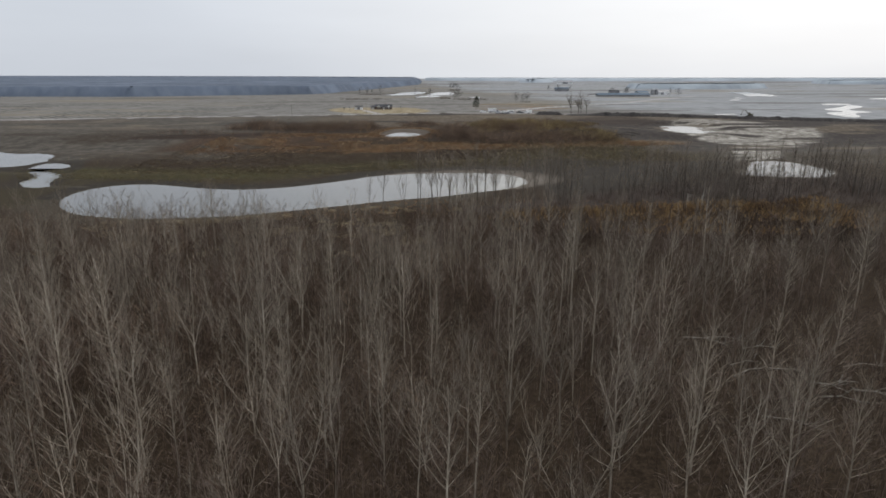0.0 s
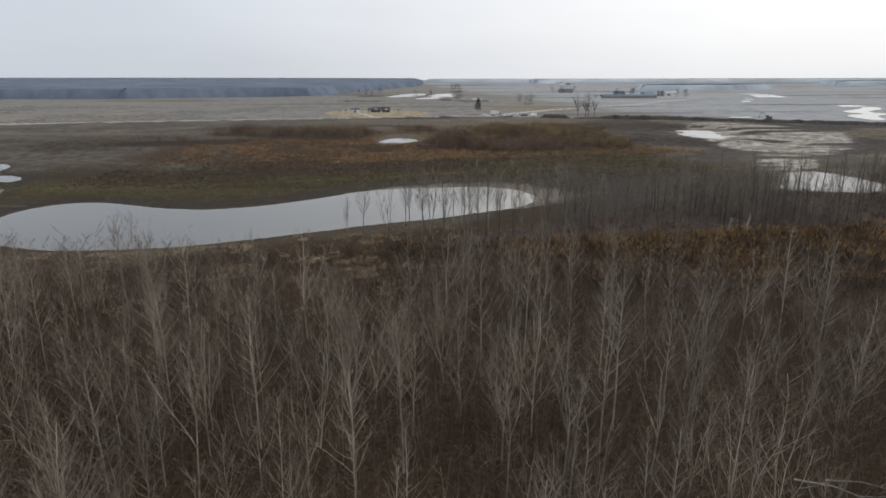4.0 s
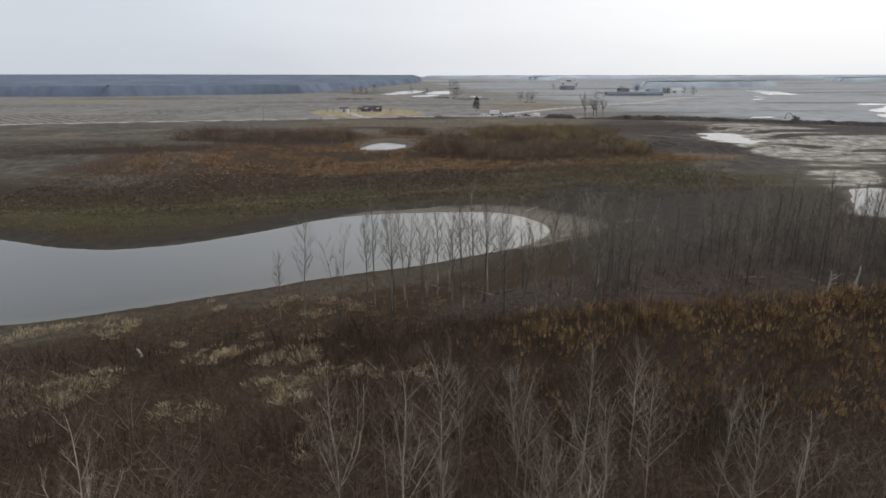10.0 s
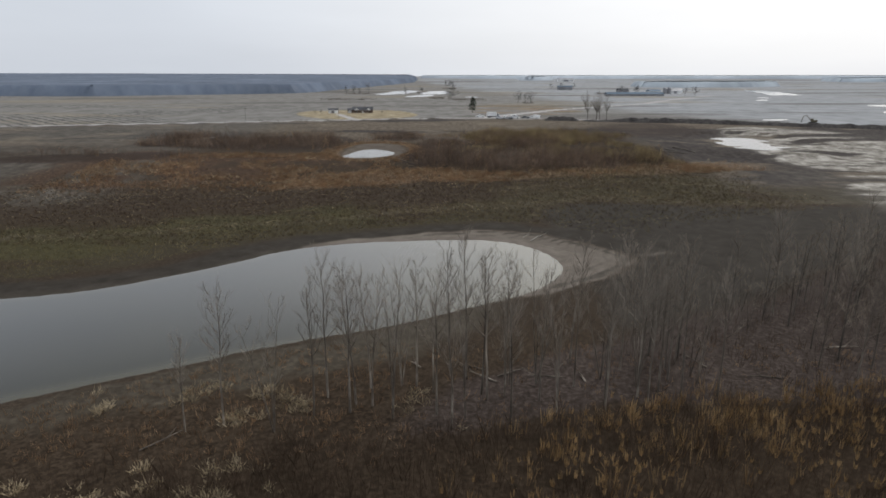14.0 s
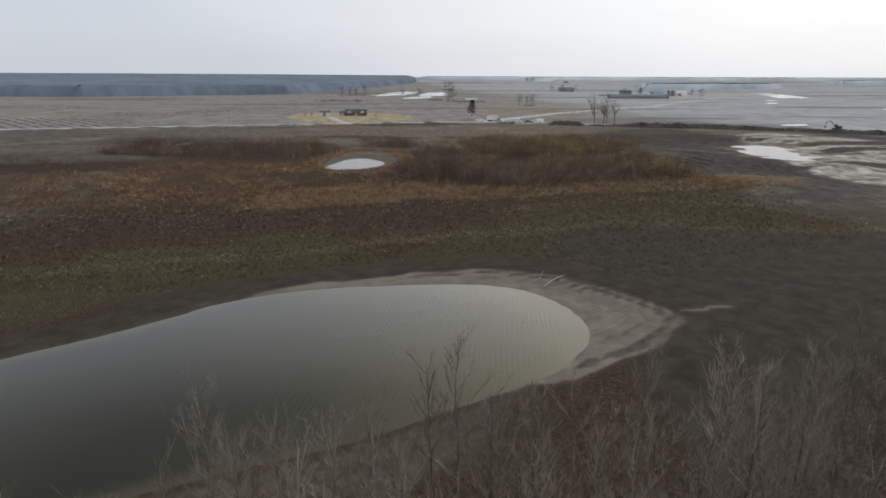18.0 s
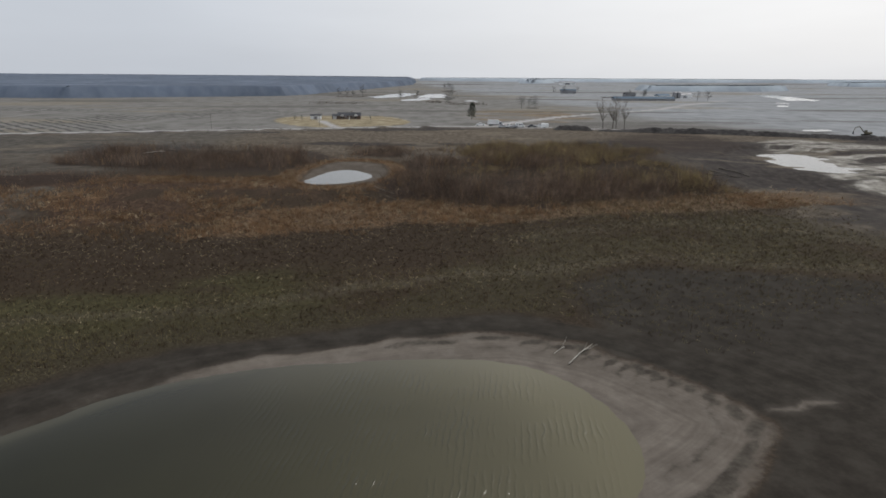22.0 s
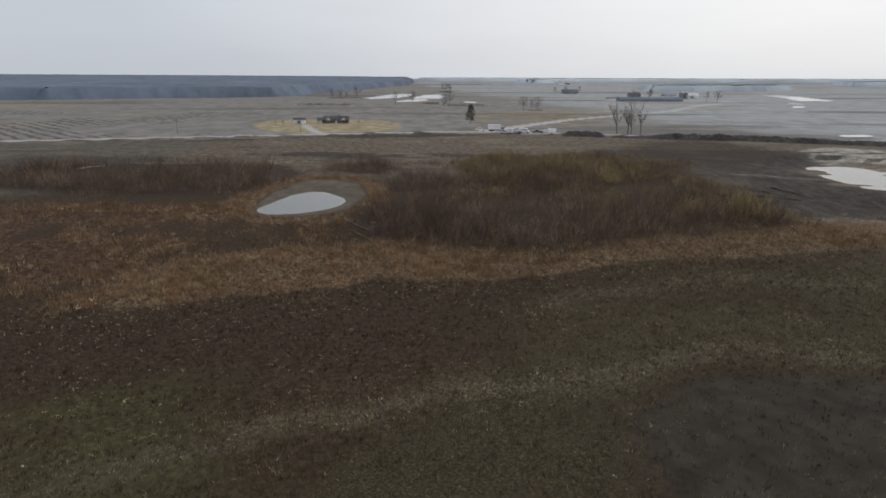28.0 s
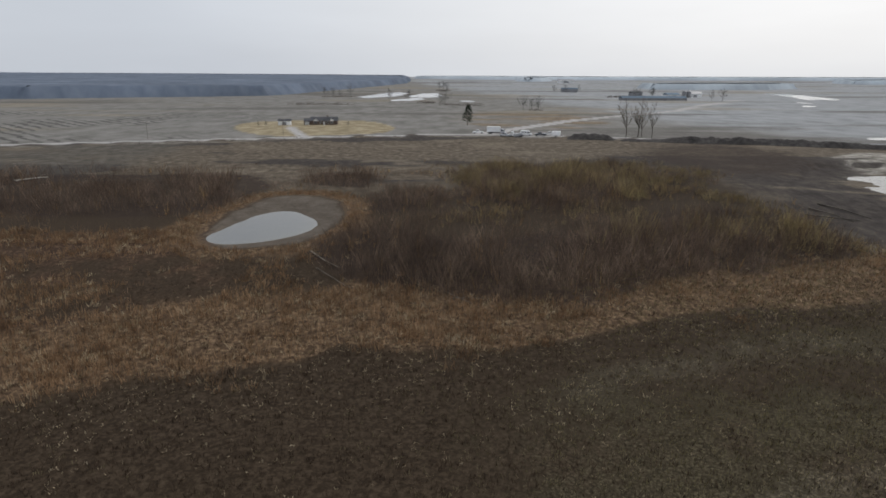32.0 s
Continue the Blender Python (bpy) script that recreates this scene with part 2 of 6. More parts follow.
def box(bm, x0, x1, y0, y1, z0, z1, bevel=0.0):
    r = bmesh.ops.create_cube(bm, size=1.0)
    bmesh.ops.transform(bm, matrix=Matrix.Translation(((x0 + x1) / 2, (y0 + y1) / 2, (z0 + z1) / 2)) @ Matrix.Diagonal((x1 - x0, y1 - y0, z1 - z0, 1)), verts=r["verts"])
    if bevel:
        edges = list({e for v in r["verts"] for e in v.link_edges})
        bmesh.ops.bevel(bm, geom=edges, offset=bevel, segments=1, affect="EDGES")
    return bm


def boxed(*args, bevel=0.0):
    return box(bmesh.new(), *args, bevel=bevel)


def tube(V, F, pts, radii, sides):
    """Adds a tapered tube through pts to the lists V, F."""
    base = len(V)
    n = len(pts)
    for k, p in enumerate(pts):
        d = (pts[min(k + 1, n - 1)] - pts[max(k - 1, 0)]).normalized()
        u = d.orthogonal().normalized()
        w = d.cross(u)
        for s in range(sides):
            a = 2 * math.pi * s / sides
            V.append(tuple(p + (u * math.cos(a) + w * math.sin(a)) * radii[k]))
    for k in range(n - 1):
        for s in range(sides):
            a, b = base + k * sides + s, base + k * sides + (s + 1) % sides
            F.append((a, b, b + sides, a + sides))
    if sides > 3:
        F.append(tuple(base + (n - 1) * sides + s for s in range(sides)))


def sliver(V, F, a, b, w, rng_):
    """A twig so thin that one narrow triangle serves."""
    d = b - a
    u = d.cross(Vector((rng_.uniform(-1, 1), rng_.uniform(-1, 1), rng_.uniform(-1, 1))))
    u = u.normalized() * w
    k = len(V)
    V += [tuple(a - u), tuple(a + u), tuple(b)]
    F.append((k, k + 1, k + 2))


def lattice(x, y, size, seed):
    """Smooth value noise in 0..1 over arrays x, y with features of that size."""
    x, y = np.asarray(x, float) / size + seed * 17.3, np.asarray(y, float) / size - seed * 9.1
    xi, yi = np.floor(x), np.floor(y)
    fx, fy = x - xi, y - yi
    fx, fy = fx * fx * (3 - 2 * fx), fy * fy * (3 - 2 * fy)

    def h(a, b):
        v = np.sin(a * 127.1 + b * 311.7 + seed * 74.7) * 43758.5453
        return v - np.floor(v)
    return (h(xi, yi) * (1 - fx) + h(xi + 1, yi) * fx) * (1 - fy) + (h(xi, yi + 1) * (1 - fx) + h(xi + 1, yi + 1) * fx) * fy


def fractal(x, y, size, seed, octaves=3):
    total, amp, s = 0, 0, 1.0
    for k in range(octaves):
        total = total + lattice(x, y, size / 2 ** k, seed + k) * s
        amp += s
        s *= 0.5
    return total / amp


def rounded(points, rounds=2):
    """Corners of a closed outline cut off until it runs smooth."""
    p = np.array(points, float)
    for _ in range(rounds):
        q = np.roll(p, -1, axis=0)
        p = np.stack([0.75 * p + 0.25 * q, 0.25 * p + 0.75 * q], 1).reshape(-1, 2)
    return p


def inside_depth(poly, x, y):
    """Signed distance to a closed outline, positive inside."""
    x, y = np.asarray(x, float), np.asarray(y, float)
    best = np.full(x.shape, 1e18)
    odd = np.zeros(x.shape, bool)
    for (ax, ay), (bx, by) in zip(poly, np.roll(poly, -1, axis=0)):
        dx, dy = bx - ax, by - ay
        t = np.clip(((x - ax) * dx + (y - ay) * dy) / (dx * dx + dy * dy + 1e-12), 0, 1)
        best = np.minimum(best, (x - ax - t * dx) ** 2 + (y - ay - t * dy) ** 2)
        if by != ay:
            cross = ((ay > y) != (by > y)) & (x < dx * (y - ay) / (by - ay) + ax)
            odd ^= cross
    return np.where(odd, 1, -1) * np.sqrt(best)


def ramp01(v, a, b):
    t = np.clip((np.asarray(v, float) - a) / (b - a), 0, 1)
    return t * t * (3 - 2 * t)


def along(x, knots):
    kx, ky = zip(*knots)
    return np.interp(x, kx, ky)

# ---- the plan of the ground: outlines in metres ----
POND = rounded([(-103, 165), (-102, 179), (-94, 186), (-83, 184), (-72, 179), (-61, 176), (-51, 178), (-43, 182.5), (-36, 188), (-29, 195), (-22, 203),
                (-13, 207), (-2, 209), (8, 210), (17, 209.3), (23.5, 205), (27, 197), (27, 190), (24, 184), (19.6, 179.5), (12, 174.5),
                (3, 168), (-6, 163.8), (-14, 160.5), (-25, 154), (-36.5, 147.8), (-47, 142), (-58, 139.5), (-70, 138), (-84, 141), (-95, 150)])
MUDBANK = rounded([(-33, 194), (-26, 202), (-17, 208), (-6, 211.7), (6, 216), (17, 218.2), (24.5, 215.6), (32, 211), (37.5, 203.5), (41.5, 197),
                   (40.5, 192.5), (36.5, 188), (30, 183.2), (23, 178.6), (14, 173.1), (4, 166.5), (-8, 161), (-20, 160), (-22, 185)])
LEFT_POND = rounded([(-290, 225), (-255, 268), (-210, 272), (-189, 265), (-174, 265), (-166, 261), (-159, 254), (-155, 245), (-152, 234), (-158, 222), (-187, 213), (-240, 206)])
LEFT_POOL = rounded([(-149, 233), (-145, 233), (-140, 231), (-134.5, 225), (-134.5, 218), (-138.6, 215), (-144, 216), (-150, 226)])
LEFT_CREEK = rounded([(-143, 216), (-138, 213.5), (-133, 209.5), (-127, 204.5), (-124.5, 198), (-122.5, 190), (-119, 184), (-116.5, 181), (-121, 179), (-127, 183), (-130, 188), (-131, 196), (-136, 204), (-143, 211)])
LEFT_MUD = rounded([(-290, 290), (-202, 284), (-179, 284), (-163, 270), (-145, 247), (-131, 226), (-126, 211), (-122, 204), (-118, 190), (-114, 182), (-119, 176), (-131, 181), (-136, 196), (-146, 208), (-160, 214), (-240, 200)])
RIGHT_POND = rounded([(103, 212), (111, 221), (120, 241), (133, 245.5), (138, 230), (138, 215.5), (130.5, 203), (119.5, 202), (108.5, 203.5), (101.5, 207)])
SMALL_POND = rounded([(-30.2, 321.5), (-28.6, 330), (-25.2, 342), (-19.3, 345), (-12, 336), (-10.7, 329), (-14, 321.8), (-19, 317.5), (-24, 315.6), (-28.2, 317)])
SMALL_MUD = rounded([(-31.6, 321), (-32.6, 333), (-30.4, 346.5), (-26.8, 358), (-16.4, 359), (-9, 351), (-5.8, 335), (-7, 324), (-11, 314), (-19.5, 310.8), (-27, 313)])
SANDFLAT = rounded([(134, 368), (139, 388), (150, 418), (162, 444), (188, 456), (204, 430), (226, 390), (214, 340), (176, 300), (152, 276), (138, 270), (136, 290), (133, 323), (135, 345)])
SAND_POOL = rounded([(136, 376), (142, 392), (148, 402), (158, 404), (155, 380), (148, 348), (139, 346), (137, 362)])
DARK_SOIL = rounded([(92, 432), (98, 462), (119, 476), (142, 473), (150, 448), (134, 414), (110, 392), (92, 404)])
CREEK_MUD = rounded([(112, 244), (128, 246), (145, 264), (158, 292), (142, 298), (125, 270)])
YARD = rounded([(-104, 567), (-105, 601), (-87, 618), (-51, 625), (-28, 616), (-8, 567), (-13, 531), (-35, 517), (-61, 510), (-81, 521)])
def frayed(points):
    """An outline with a ragged shore."""
    p = rounded(points, 4)
    c = p.mean(0)
    k = 0.6 + 0.8 * fractal(p[:, 0] * 1.3, p[:, 1] * 0.5, 14, 12, 4)
    return c + (p - c) * k[:, None]


FAR_POOLS = [frayed(p) for p in (
    [(-100, 1070), (-86, 1190), (-66, 1360), (-36, 1340), (-34, 1170), (-62, 1080)],
    [(-42, 940), (-36, 1010), (-8, 1060), (-2, 1000), (-16, 960)],
    [(-30, 1060), (-18, 1250), (18, 1320), (30, 1180), (10, 1070)],
    [(36, 948), (42, 985), (60, 965), (57, 925)],
    [(620, 1390), (668, 1420), (610, 1200), (556, 1052), (506, 1044), (570, 1210)],
    [(399, 871), (412, 882), (404, 848), (382, 843)],
    [(430, 940), (446, 965), (452, 935), (440, 925)],
    [(222, 512), (240, 516), (236, 502), (219, 499)],
    [(420, 700), (445, 735), (470, 725), (440, 690)],
    [(600, 905), (660, 960), (690, 930), (640, 880)])]


def road_y(x):
    return along(x, [(-900, 246), (-300, 422), (-166, 466), (-84, 492), (-34, 508), (10, 520), (33, 523), (60, 515), (100, 505), (152, 496), (203, 470), (420, 352), (900, 80)])


def gold_y(x):
    return along(x, [(-200, 246), (-90, 256), (-31, 266), (-16, 269.5), (-4, 272.5), (1, 279), (15, 277.5), (22, 278), (29, 281), (37, 286), (46, 289.5), (65, 294), (80, 297), (140, 305)])


def strip_y(x):
    return along(x, [(-90, 207), (-40, 219), (-24, 226.6), (2, 236), (18.6, 241.6), (32, 246.8), (47, 251.3), (57, 250.6), (90, 245)])


def arc_y(x):
    return along(x, [(18, 260), (34, 270), (59, 279), (80, 275), (95, 262), (120, 240)])


def far_bank_y(x):
    return along(x, [(-103, 184), (-61, 178), (-25, 203), (5, 214), (18, 218), (32, 213), (41, 204), (60, 216), (100, 232), (140, 244)])


THICKETS = [rounded(p) for p in (
    [(-10, 313), (-3, 300), (7, 293.5), (19, 290.5), (31, 291.5), (45, 298), (62, 307), (79, 311), (92, 320), (97, 336), (86, 350), (70, 343), (52, 333), (34, 325), (25, 317), (14, 318), (8, 326), (-4, 330)],
    [(26, 336), (40, 340), (58, 349), (78, 364), (84, 386), (80, 402), (66, 418), (38, 412), (20, 401), (15, 388), (22, 372), (18, 353)],
    [(-2, 338), (14, 342), (17, 354), (12, 362), (-2, 360)],
    [(-128, 352), (-90, 338), (-66, 334), (-45, 336), (-36, 341), (-33, 356), (-29, 374), (-34, 388), (-50, 394), (-98, 391), (-125, 386)],
    [(-25, 374), (-6, 369), (-2, 382), (-6, 398), (-26, 398)],
    [(-150, 300), (-110, 305), (-85, 318), (-95, 328), (-130, 322), (-155, 312)])]


# ---- ground ----
def spread(lo, hi, step, far_lo, far_hi, growth=1.09):
    inner = list(np.arange(lo, hi + step * 0.5, step))
    up, down, d = [inner[-1]], [inner[0]], step
    while up[-1] < far_hi:
        d *= growth
        up.append(up[-1] + d)
    d = step
    while down[-1] > far_lo:
        d *= growth
        down.append(down[-1] - d)
    return np.array(down[:0:-1] + inner + up[1:])


def plain_z(x, y):
    """The lie of the land: a low floodplain that climbs to the road, and a rise towards the horizon."""
    foot = along(x, [(-60, 268), (30, 268), (90, 325), (130, 330)])
    low = -3 + 3 * ramp01(y, foot, foot + 55)
    flat = 1 - ramp01(np.hypot((x - 145) * 1.3, y - 368), 26, 48)
    return low * (1 - flat) - 1.25 * flat + 1.8 * (1 - ramp01(y, 100, 140)) + 24 * ramp01(np.hypot(x, y), 1400, 4800)


# outline, level, slope of the bank, raggedness of the shore
WATERS = ((POND, -3.3, 0.05, 0.9), (LEFT_POND, -3.3, 0.06, 8.0), (LEFT_POOL, -3.3, 0.05, 6.0), (LEFT_CREEK, -3.3, 0.05, 2.4), (RIGHT_POND, -3.3, 0.06, 3.0), (SMALL_POND, -0.8, 0.10, 1.0), (SAND_POOL, -1.38, 0.02, 4.0))


def ground_z(x, y):
    """Height of the ground with its ponds and the low roadbed."""
    x, y = np.asarray(x, float), np.asarray(y, float)
    z = plain_z(x, y) + 0.2 * (fractal(x, y, 14, 3) - 0.5)
    for poly, level, slope, ragged in WATERS:
        near = (x > poly[:, 0].min() - 25) & (x < poly[:, 0].max() + 25) & (y > poly[:, 1].min() - 25) & (y < poly[:, 1].max() + 25)
        if not near.any():
            continue
        d = np.full(x.shape, -99.0)
        d[near] = inside_depth(poly, x[near], y[near])
        d = d + (fractal(x * 0.7, y, 4 + 0.6 * ragged, 8) - 0.5) * ragged
        z = np.where(d > -18, np.where(d > 0, level - np.minimum(d * 0.12, 1.2), np.minimum(z, level - d * slope)), z)
    bars = (1 - ramp01(np.hypot((x - 147) * 1.6, y - 374), 30, 52)) * (fractal(x * 0.22, y * 0.9 + x * 0.15, 5, 10) - 0.52)
    z = z + 0.5 * bars
    dr = np.abs(y - road_y(x)) * 0.93
    return z + np.where(np.abs(x) < 400, 0.45 * (1 - ramp01(dr, 3.0, 6.0)), 0)


gx = spread(-140, 150, 1.3, -4700, 4700)
gy = spread(40, 352, 1.3, -420, 4900, 1.035)
GX, GY = np.meshgrid(gx, gy)
px, py = GX.ravel(), GY.ravel()
pz = ground_z(px, py)
nx, ny = len(gx), len(gy)
idx = np.arange(nx * ny).reshape(ny, nx)
quads = np.stack([idx[:-1, :-1], idx[:-1, 1:], idx[1:, 1:], idx[1:, :-1]], -1).reshape(-1, 4)
gm = bpy.data.meshes.new("ground")
gm.vertices.add(len(px))
gm.vertices.foreach_set("co", np.stack([px, py, pz], 1).astype(np.float32).ravel())
gm.loops.add(quads.size)
gm.loops.foreach_set("vertex_index", quads.astype(np.int32).ravel())
gm.polygons.add(len(quads))
gm.polygons.foreach_set("loop_start", np.arange(0, quads.size, 4, dtype=np.int32))
gm.polygons.foreach_set("loop_total", np.full(len(quads), 4, np.int32))
gm.update(calc_edges=True)
gm.shade_smooth()

# covers: how much of each ground cover lies at a place
wx = px + (fractal(px, py, 18, 21) - 0.5) * 9
wy = py + (fractal(px, py, 18, 31) - 0.5) * 9
fx = px + (fractal(px, py, 5, 41) - 0.5) * 3
fy = py + (fractal(px, py, 5, 51) - 0.5) * 3
cover = {}
d_pond = inside_depth(POND, fx, fy)
d_bank = inside_depth(MUDBANK, fx, fy)
d_small = inside_depth(SMALL_MUD, fx, fy)
d_left, d_right = inside_depth(LEFT_POND, fx, fy), inside_depth(RIGHT_POND, fx, fy)
south = py < along(px, [(-103, 160), (-20, 175), (24, 198), (40, 198)])
rim = np.maximum.reduce([np.where(south, 0.2 * ramp01(d_pond, -1.2, -0.3), ramp01(d_pond, -3.0, -0.6) * (0.35 + 0.65 * ramp01(px, -26, 6))), np.where(south, ramp01(px, 6, 28), ramp01(px, -34, -4)) * ramp01(d_bank, -0.8, 1.2), ramp01(d_small, -0.8, 1.0), 0.6 * ramp01(d_left, -3, -1), ramp01(d_right, -4, -1)])
cover["pale_mud"] = rim * np.where(d_small > -3, 0.5, 0.55 + 0.45 * np.maximum(ramp01(d_pond, -9, -1), ramp01(d_bank, 1, 9) * ramp01(px, 10, 30)))
spit = 0.6 * (1 - ramp01(np.hypot((px - 45) / 7, (fy - 199.5) / 1.4), 0.4, 1.0))
cover["pale_mud"] = np.maximum(cover["pale_mud"], spit)
far_side = py > along(px, [(-103, 160), (-20, 175), (24, 198), (40, 198)])
wet = np.maximum(ramp01(d_bank, -9, -2), ramp01(d_pond, -10, -3)) * (1 - rim)
d_wet = inside_depth(LEFT_MUD, wx, wy)
flat = ramp01(px, 22, 36) * (1 - ramp01(px, 100, 140)) * ramp01(wy - (160 + 0.62 * (px - 26)), -4, 4) * (1 - ramp01(wy - strip_y(wx), -9, -2)) * (1 - rim)
cover["wet_mud"] = np.maximum.reduce([np.where(far_side, wet, wet * 0.35), 0.85 * flat, ramp01(d_wet, -4, 2) * (0.55 + 0.45 * ramp01(fractal(px * 0.5, py, 12, 29), 0.35, 0.6)) * (1 - rim)])
g_edge = gold_y(wx)
green = ramp01(wy, 160, 180) * (1 - ramp01(wy - g_edge, -16, -2)) * (1 - ramp01(np.abs(px), 150, 210))
beyond_pond = ramp01(wy - far_bank_y(wx), 0, 10)
cover["sedge"] = np.where(py > 120, green, 0) * (1 - cover["wet_mud"]) * (1 - rim) * beyond_pond * (0.3 + 0.7 * ramp01(fractal(px, py, 22, 27), 0.35, 0.6)) * (1 - 0.95 * ramp01(wy - strip_y(wx), -3, 12) * (1 - ramp01(wx, 0, 55))) * (1 - 0.6 * ramp01(px, 15, 40) * (1 - ramp01(wy - strip_y(wx), -4, 2)))
cover["sedge"] = np.maximum(cover["sedge"], 0.9 * ramp01(-px, 96, 108) * ramp01(wy, 140, 158) * (1 - ramp01(wy, 215, 235)) * (1 - ramp01(-px, 170, 210)) * (1 - cover["wet_mud"]) * (1 - rim))
cover["strip"] = np.maximum(1 - ramp01(np.abs(wy - strip_y(wx)), 1.0, 4.5), (1 - ramp01(np.abs(wy - arc_y(wx)), 1.5, 6)) * ramp01(px, 18, 30) * 0.9) * 0.5 * (1 - rim)
gold = ramp01(wy - g_edge, -3, 1.5) * np.maximum(1 - ramp01(wy - g_edge, 14, 26), 0.55 * (1 - ramp01(px, -28, -8)) * (1 - ramp01(wy - g_edge, 30, 54)) * ramp01(fractal(px, py, 11, 44), 0.35, 0.6)) * (1 - ramp01(px, 95, 140)) * (0.18 + 0.82 * ramp01(wx, -52, -34))
tan_rim = ramp01(inside_depth(SMALL_MUD, wx, wy), -9, -2) * (1 - ramp01(d_small, -0.8, 1.0))
cover["gold"] = np.maximum(gold, tan_rim * 0.8)
thick = np.maximum.reduce([ramp01(inside_depth(t, wx, wy), -3, 2) for t in THICKETS])
cover["thicket"] = 0.65 * thick
beyond = np.maximum(ramp01(wy - g_edge, 60, 130), ramp01(px, 78, 110) * ramp01(wy, 252, 285)) * (1 - ramp01(py - road_y(px), -4, 0))
cover["fallow"] = beyond
cover["sand"] = np.maximum(ramp01(inside_depth(SANDFLAT, wx, wy), -4, 5), ramp01(inside_depth(CREEK_MUD, wx, wy), -4, 3)) * ramp01(fractal(px * 0.3 - py * 0.1, py, 9, 61, 4), 0.36, 0.58) * 0.9
cover["field"] = ramp01(py - road_y(px), 0, 8)
cover["stubble"] = cover["field"] * ramp01(fractal(px * 0.35, py, 60, 81), 0.55, 0.72) * 0.5
cover["furrow"] = cover["field"] * (1 - ramp01(px, -120, -85)) * (1 - ramp01(py, 640, 800)) * ramp01(fractal(px, py, 45, 83), 0.3, 0.55) * 0.8
cover["thicket"] = np.maximum(cover["thicket"], 0.6 * ramp01(inside_depth(DARK_SOIL, wx + 14 * (fractal(px, py, 30, 96) - 0.5), wy), -24, 8))
cover["yard"] = ramp01(inside_depth(YARD, fx, fy), -1.5, 1.5)
cover["road"] = 1 - ramp01(np.abs(fy - road_y(fx)), 2.2, 4.0)
track = [(30, 518), (105, 632), (231, 770), (364, 975), (520, 1200)]
tx = np.interp(py, [p[1] for p in track], [p[0] for p in track])
lane = (1 - ramp01(np.abs(px - tx) - 3, 1.5, 4)) * ramp01(py, 516, 520) * (1 - ramp01(py, 950, 1200))
drive = (1 - ramp01(np.abs(px - np.interp(py, [498, 568], [-47, -71])), 2.2, 3.6)) * ramp01(py, 496, 500) * (1 - ramp01(py, 566, 572))
cover["road"] = np.maximum.reduce([cover["road"], lane, drive])
cover["straw"] = ramp01(fractal(px, py, 5, 71), 0.6, 0.74) * ramp01(py, 108, 118) * (1 - ramp01(py, 136, 148)) * (1 - ramp01(px, -4, 8)) * 0.25
cover["litter"] = ramp01(px, -6, 12) * ramp01(wy - 140 - 0.16 * (wx - 28), 2, 7) * (1 - ramp01(wy - (160 + 0.62 * (wx - 26)), -4, 4)) * (1 - ramp01(px, 125, 150)) * (1 - rim)
cover["grassy"] = beyond * ramp01(fractal(px * 0.5, py, 12, 91), 0.55, 0.7) * 0.55
cover["tideline"] = np.maximum((1 - ramp01(np.abs(d_bank - 2.2), 0.3, 1.0)) * 0.95, (1 - ramp01(np.abs(d_bank - 5.2), 0.3, 1.1)) * 0.45) * ramp01(px, -12, 12) * (d_pond < -1.2)
cover["cracks"] = ramp01(wy - strip_y(wx), -7, -1) * ramp01(px, -30, 20) * (1 - ramp01(px, 100, 120)) * (1 - ramp01(np.abs(wy - strip_y(wx)), 6, 22)) * (1 - rim) * (0.4 + 0.6 * ramp01(fractal(px, py, 9, 58), 0.35, 0.6))
ditch = np.interp(px, [-123, -119, -114, -109, -105], [187, 183, 180, 179, 180])
cover["tideline"] = np.maximum(cover["tideline"], (1 - ramp01(np.abs(py - ditch), 0.6, 1.8)) * (px > -123) * (px < -104))
cover["moss"] = ramp01(wy - far_bank_y(wx), 8, 20) * (1 - ramp01(wy - strip_y(wx), 2, 26)) * (1 - ramp01(px, -22, 6)) * (1 - ramp01(-px, 165, 205)) * (0.45 + 0.55 * ramp01(fractal(px * 0.5, py, 11, 63), 0.35, 0.6)) * (1 - rim)
cover["moss"] = np.maximum(cover["moss"], 0.7 * ramp01(px, 30, 55) * (1 - ramp01(px, 95, 120)) * ramp01(wy - strip_y(wx), 4, 14) * (1 - ramp01(wy - g_edge, -22, -8)) * ramp01(fractal(px * 0.5, py, 11, 64), 0.35, 0.6))
# haze over the right-hand fields, painted as a paler ground colour
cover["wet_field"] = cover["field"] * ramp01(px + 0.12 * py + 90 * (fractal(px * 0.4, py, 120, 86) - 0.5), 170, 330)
cover["damp"] = cover["field"] * ramp01(fractal(px * 0.22, py, 60, 85, 4), 0.56, 0.68) * 0.6
cover["waste"] = (1 - ramp01(np.hypot((wx - 75) / 62, (wy - 640) / 95), 0.7, 1.0)) * ramp01(py - road_y(px), 4, 12) * (0.3 + 0.7 * ramp01(fractal(px * 0.4, py, 22, 87), 0.38, 0.58))
cover["verge"] = (1 - ramp01(np.abs(fy - road_y(fx) + 7.5), 1.5, 5)) * (0.35 + 0.65 * ramp01(fractal(px * 0.4, py, 8, 88), 0.4, 0.6))
cover["peat"] = beyond * ramp01(fractal(px * 0.35, py, 26, 92, 4) + 0.2 * ramp01(px, 66, 92) * (1 - ramp01(py, 390, 450)) + 0.14 * ramp01(-px, 40, 140) + 0.06 * ramp01(px, 80, 130), 0.54, 0.66) * 0.85
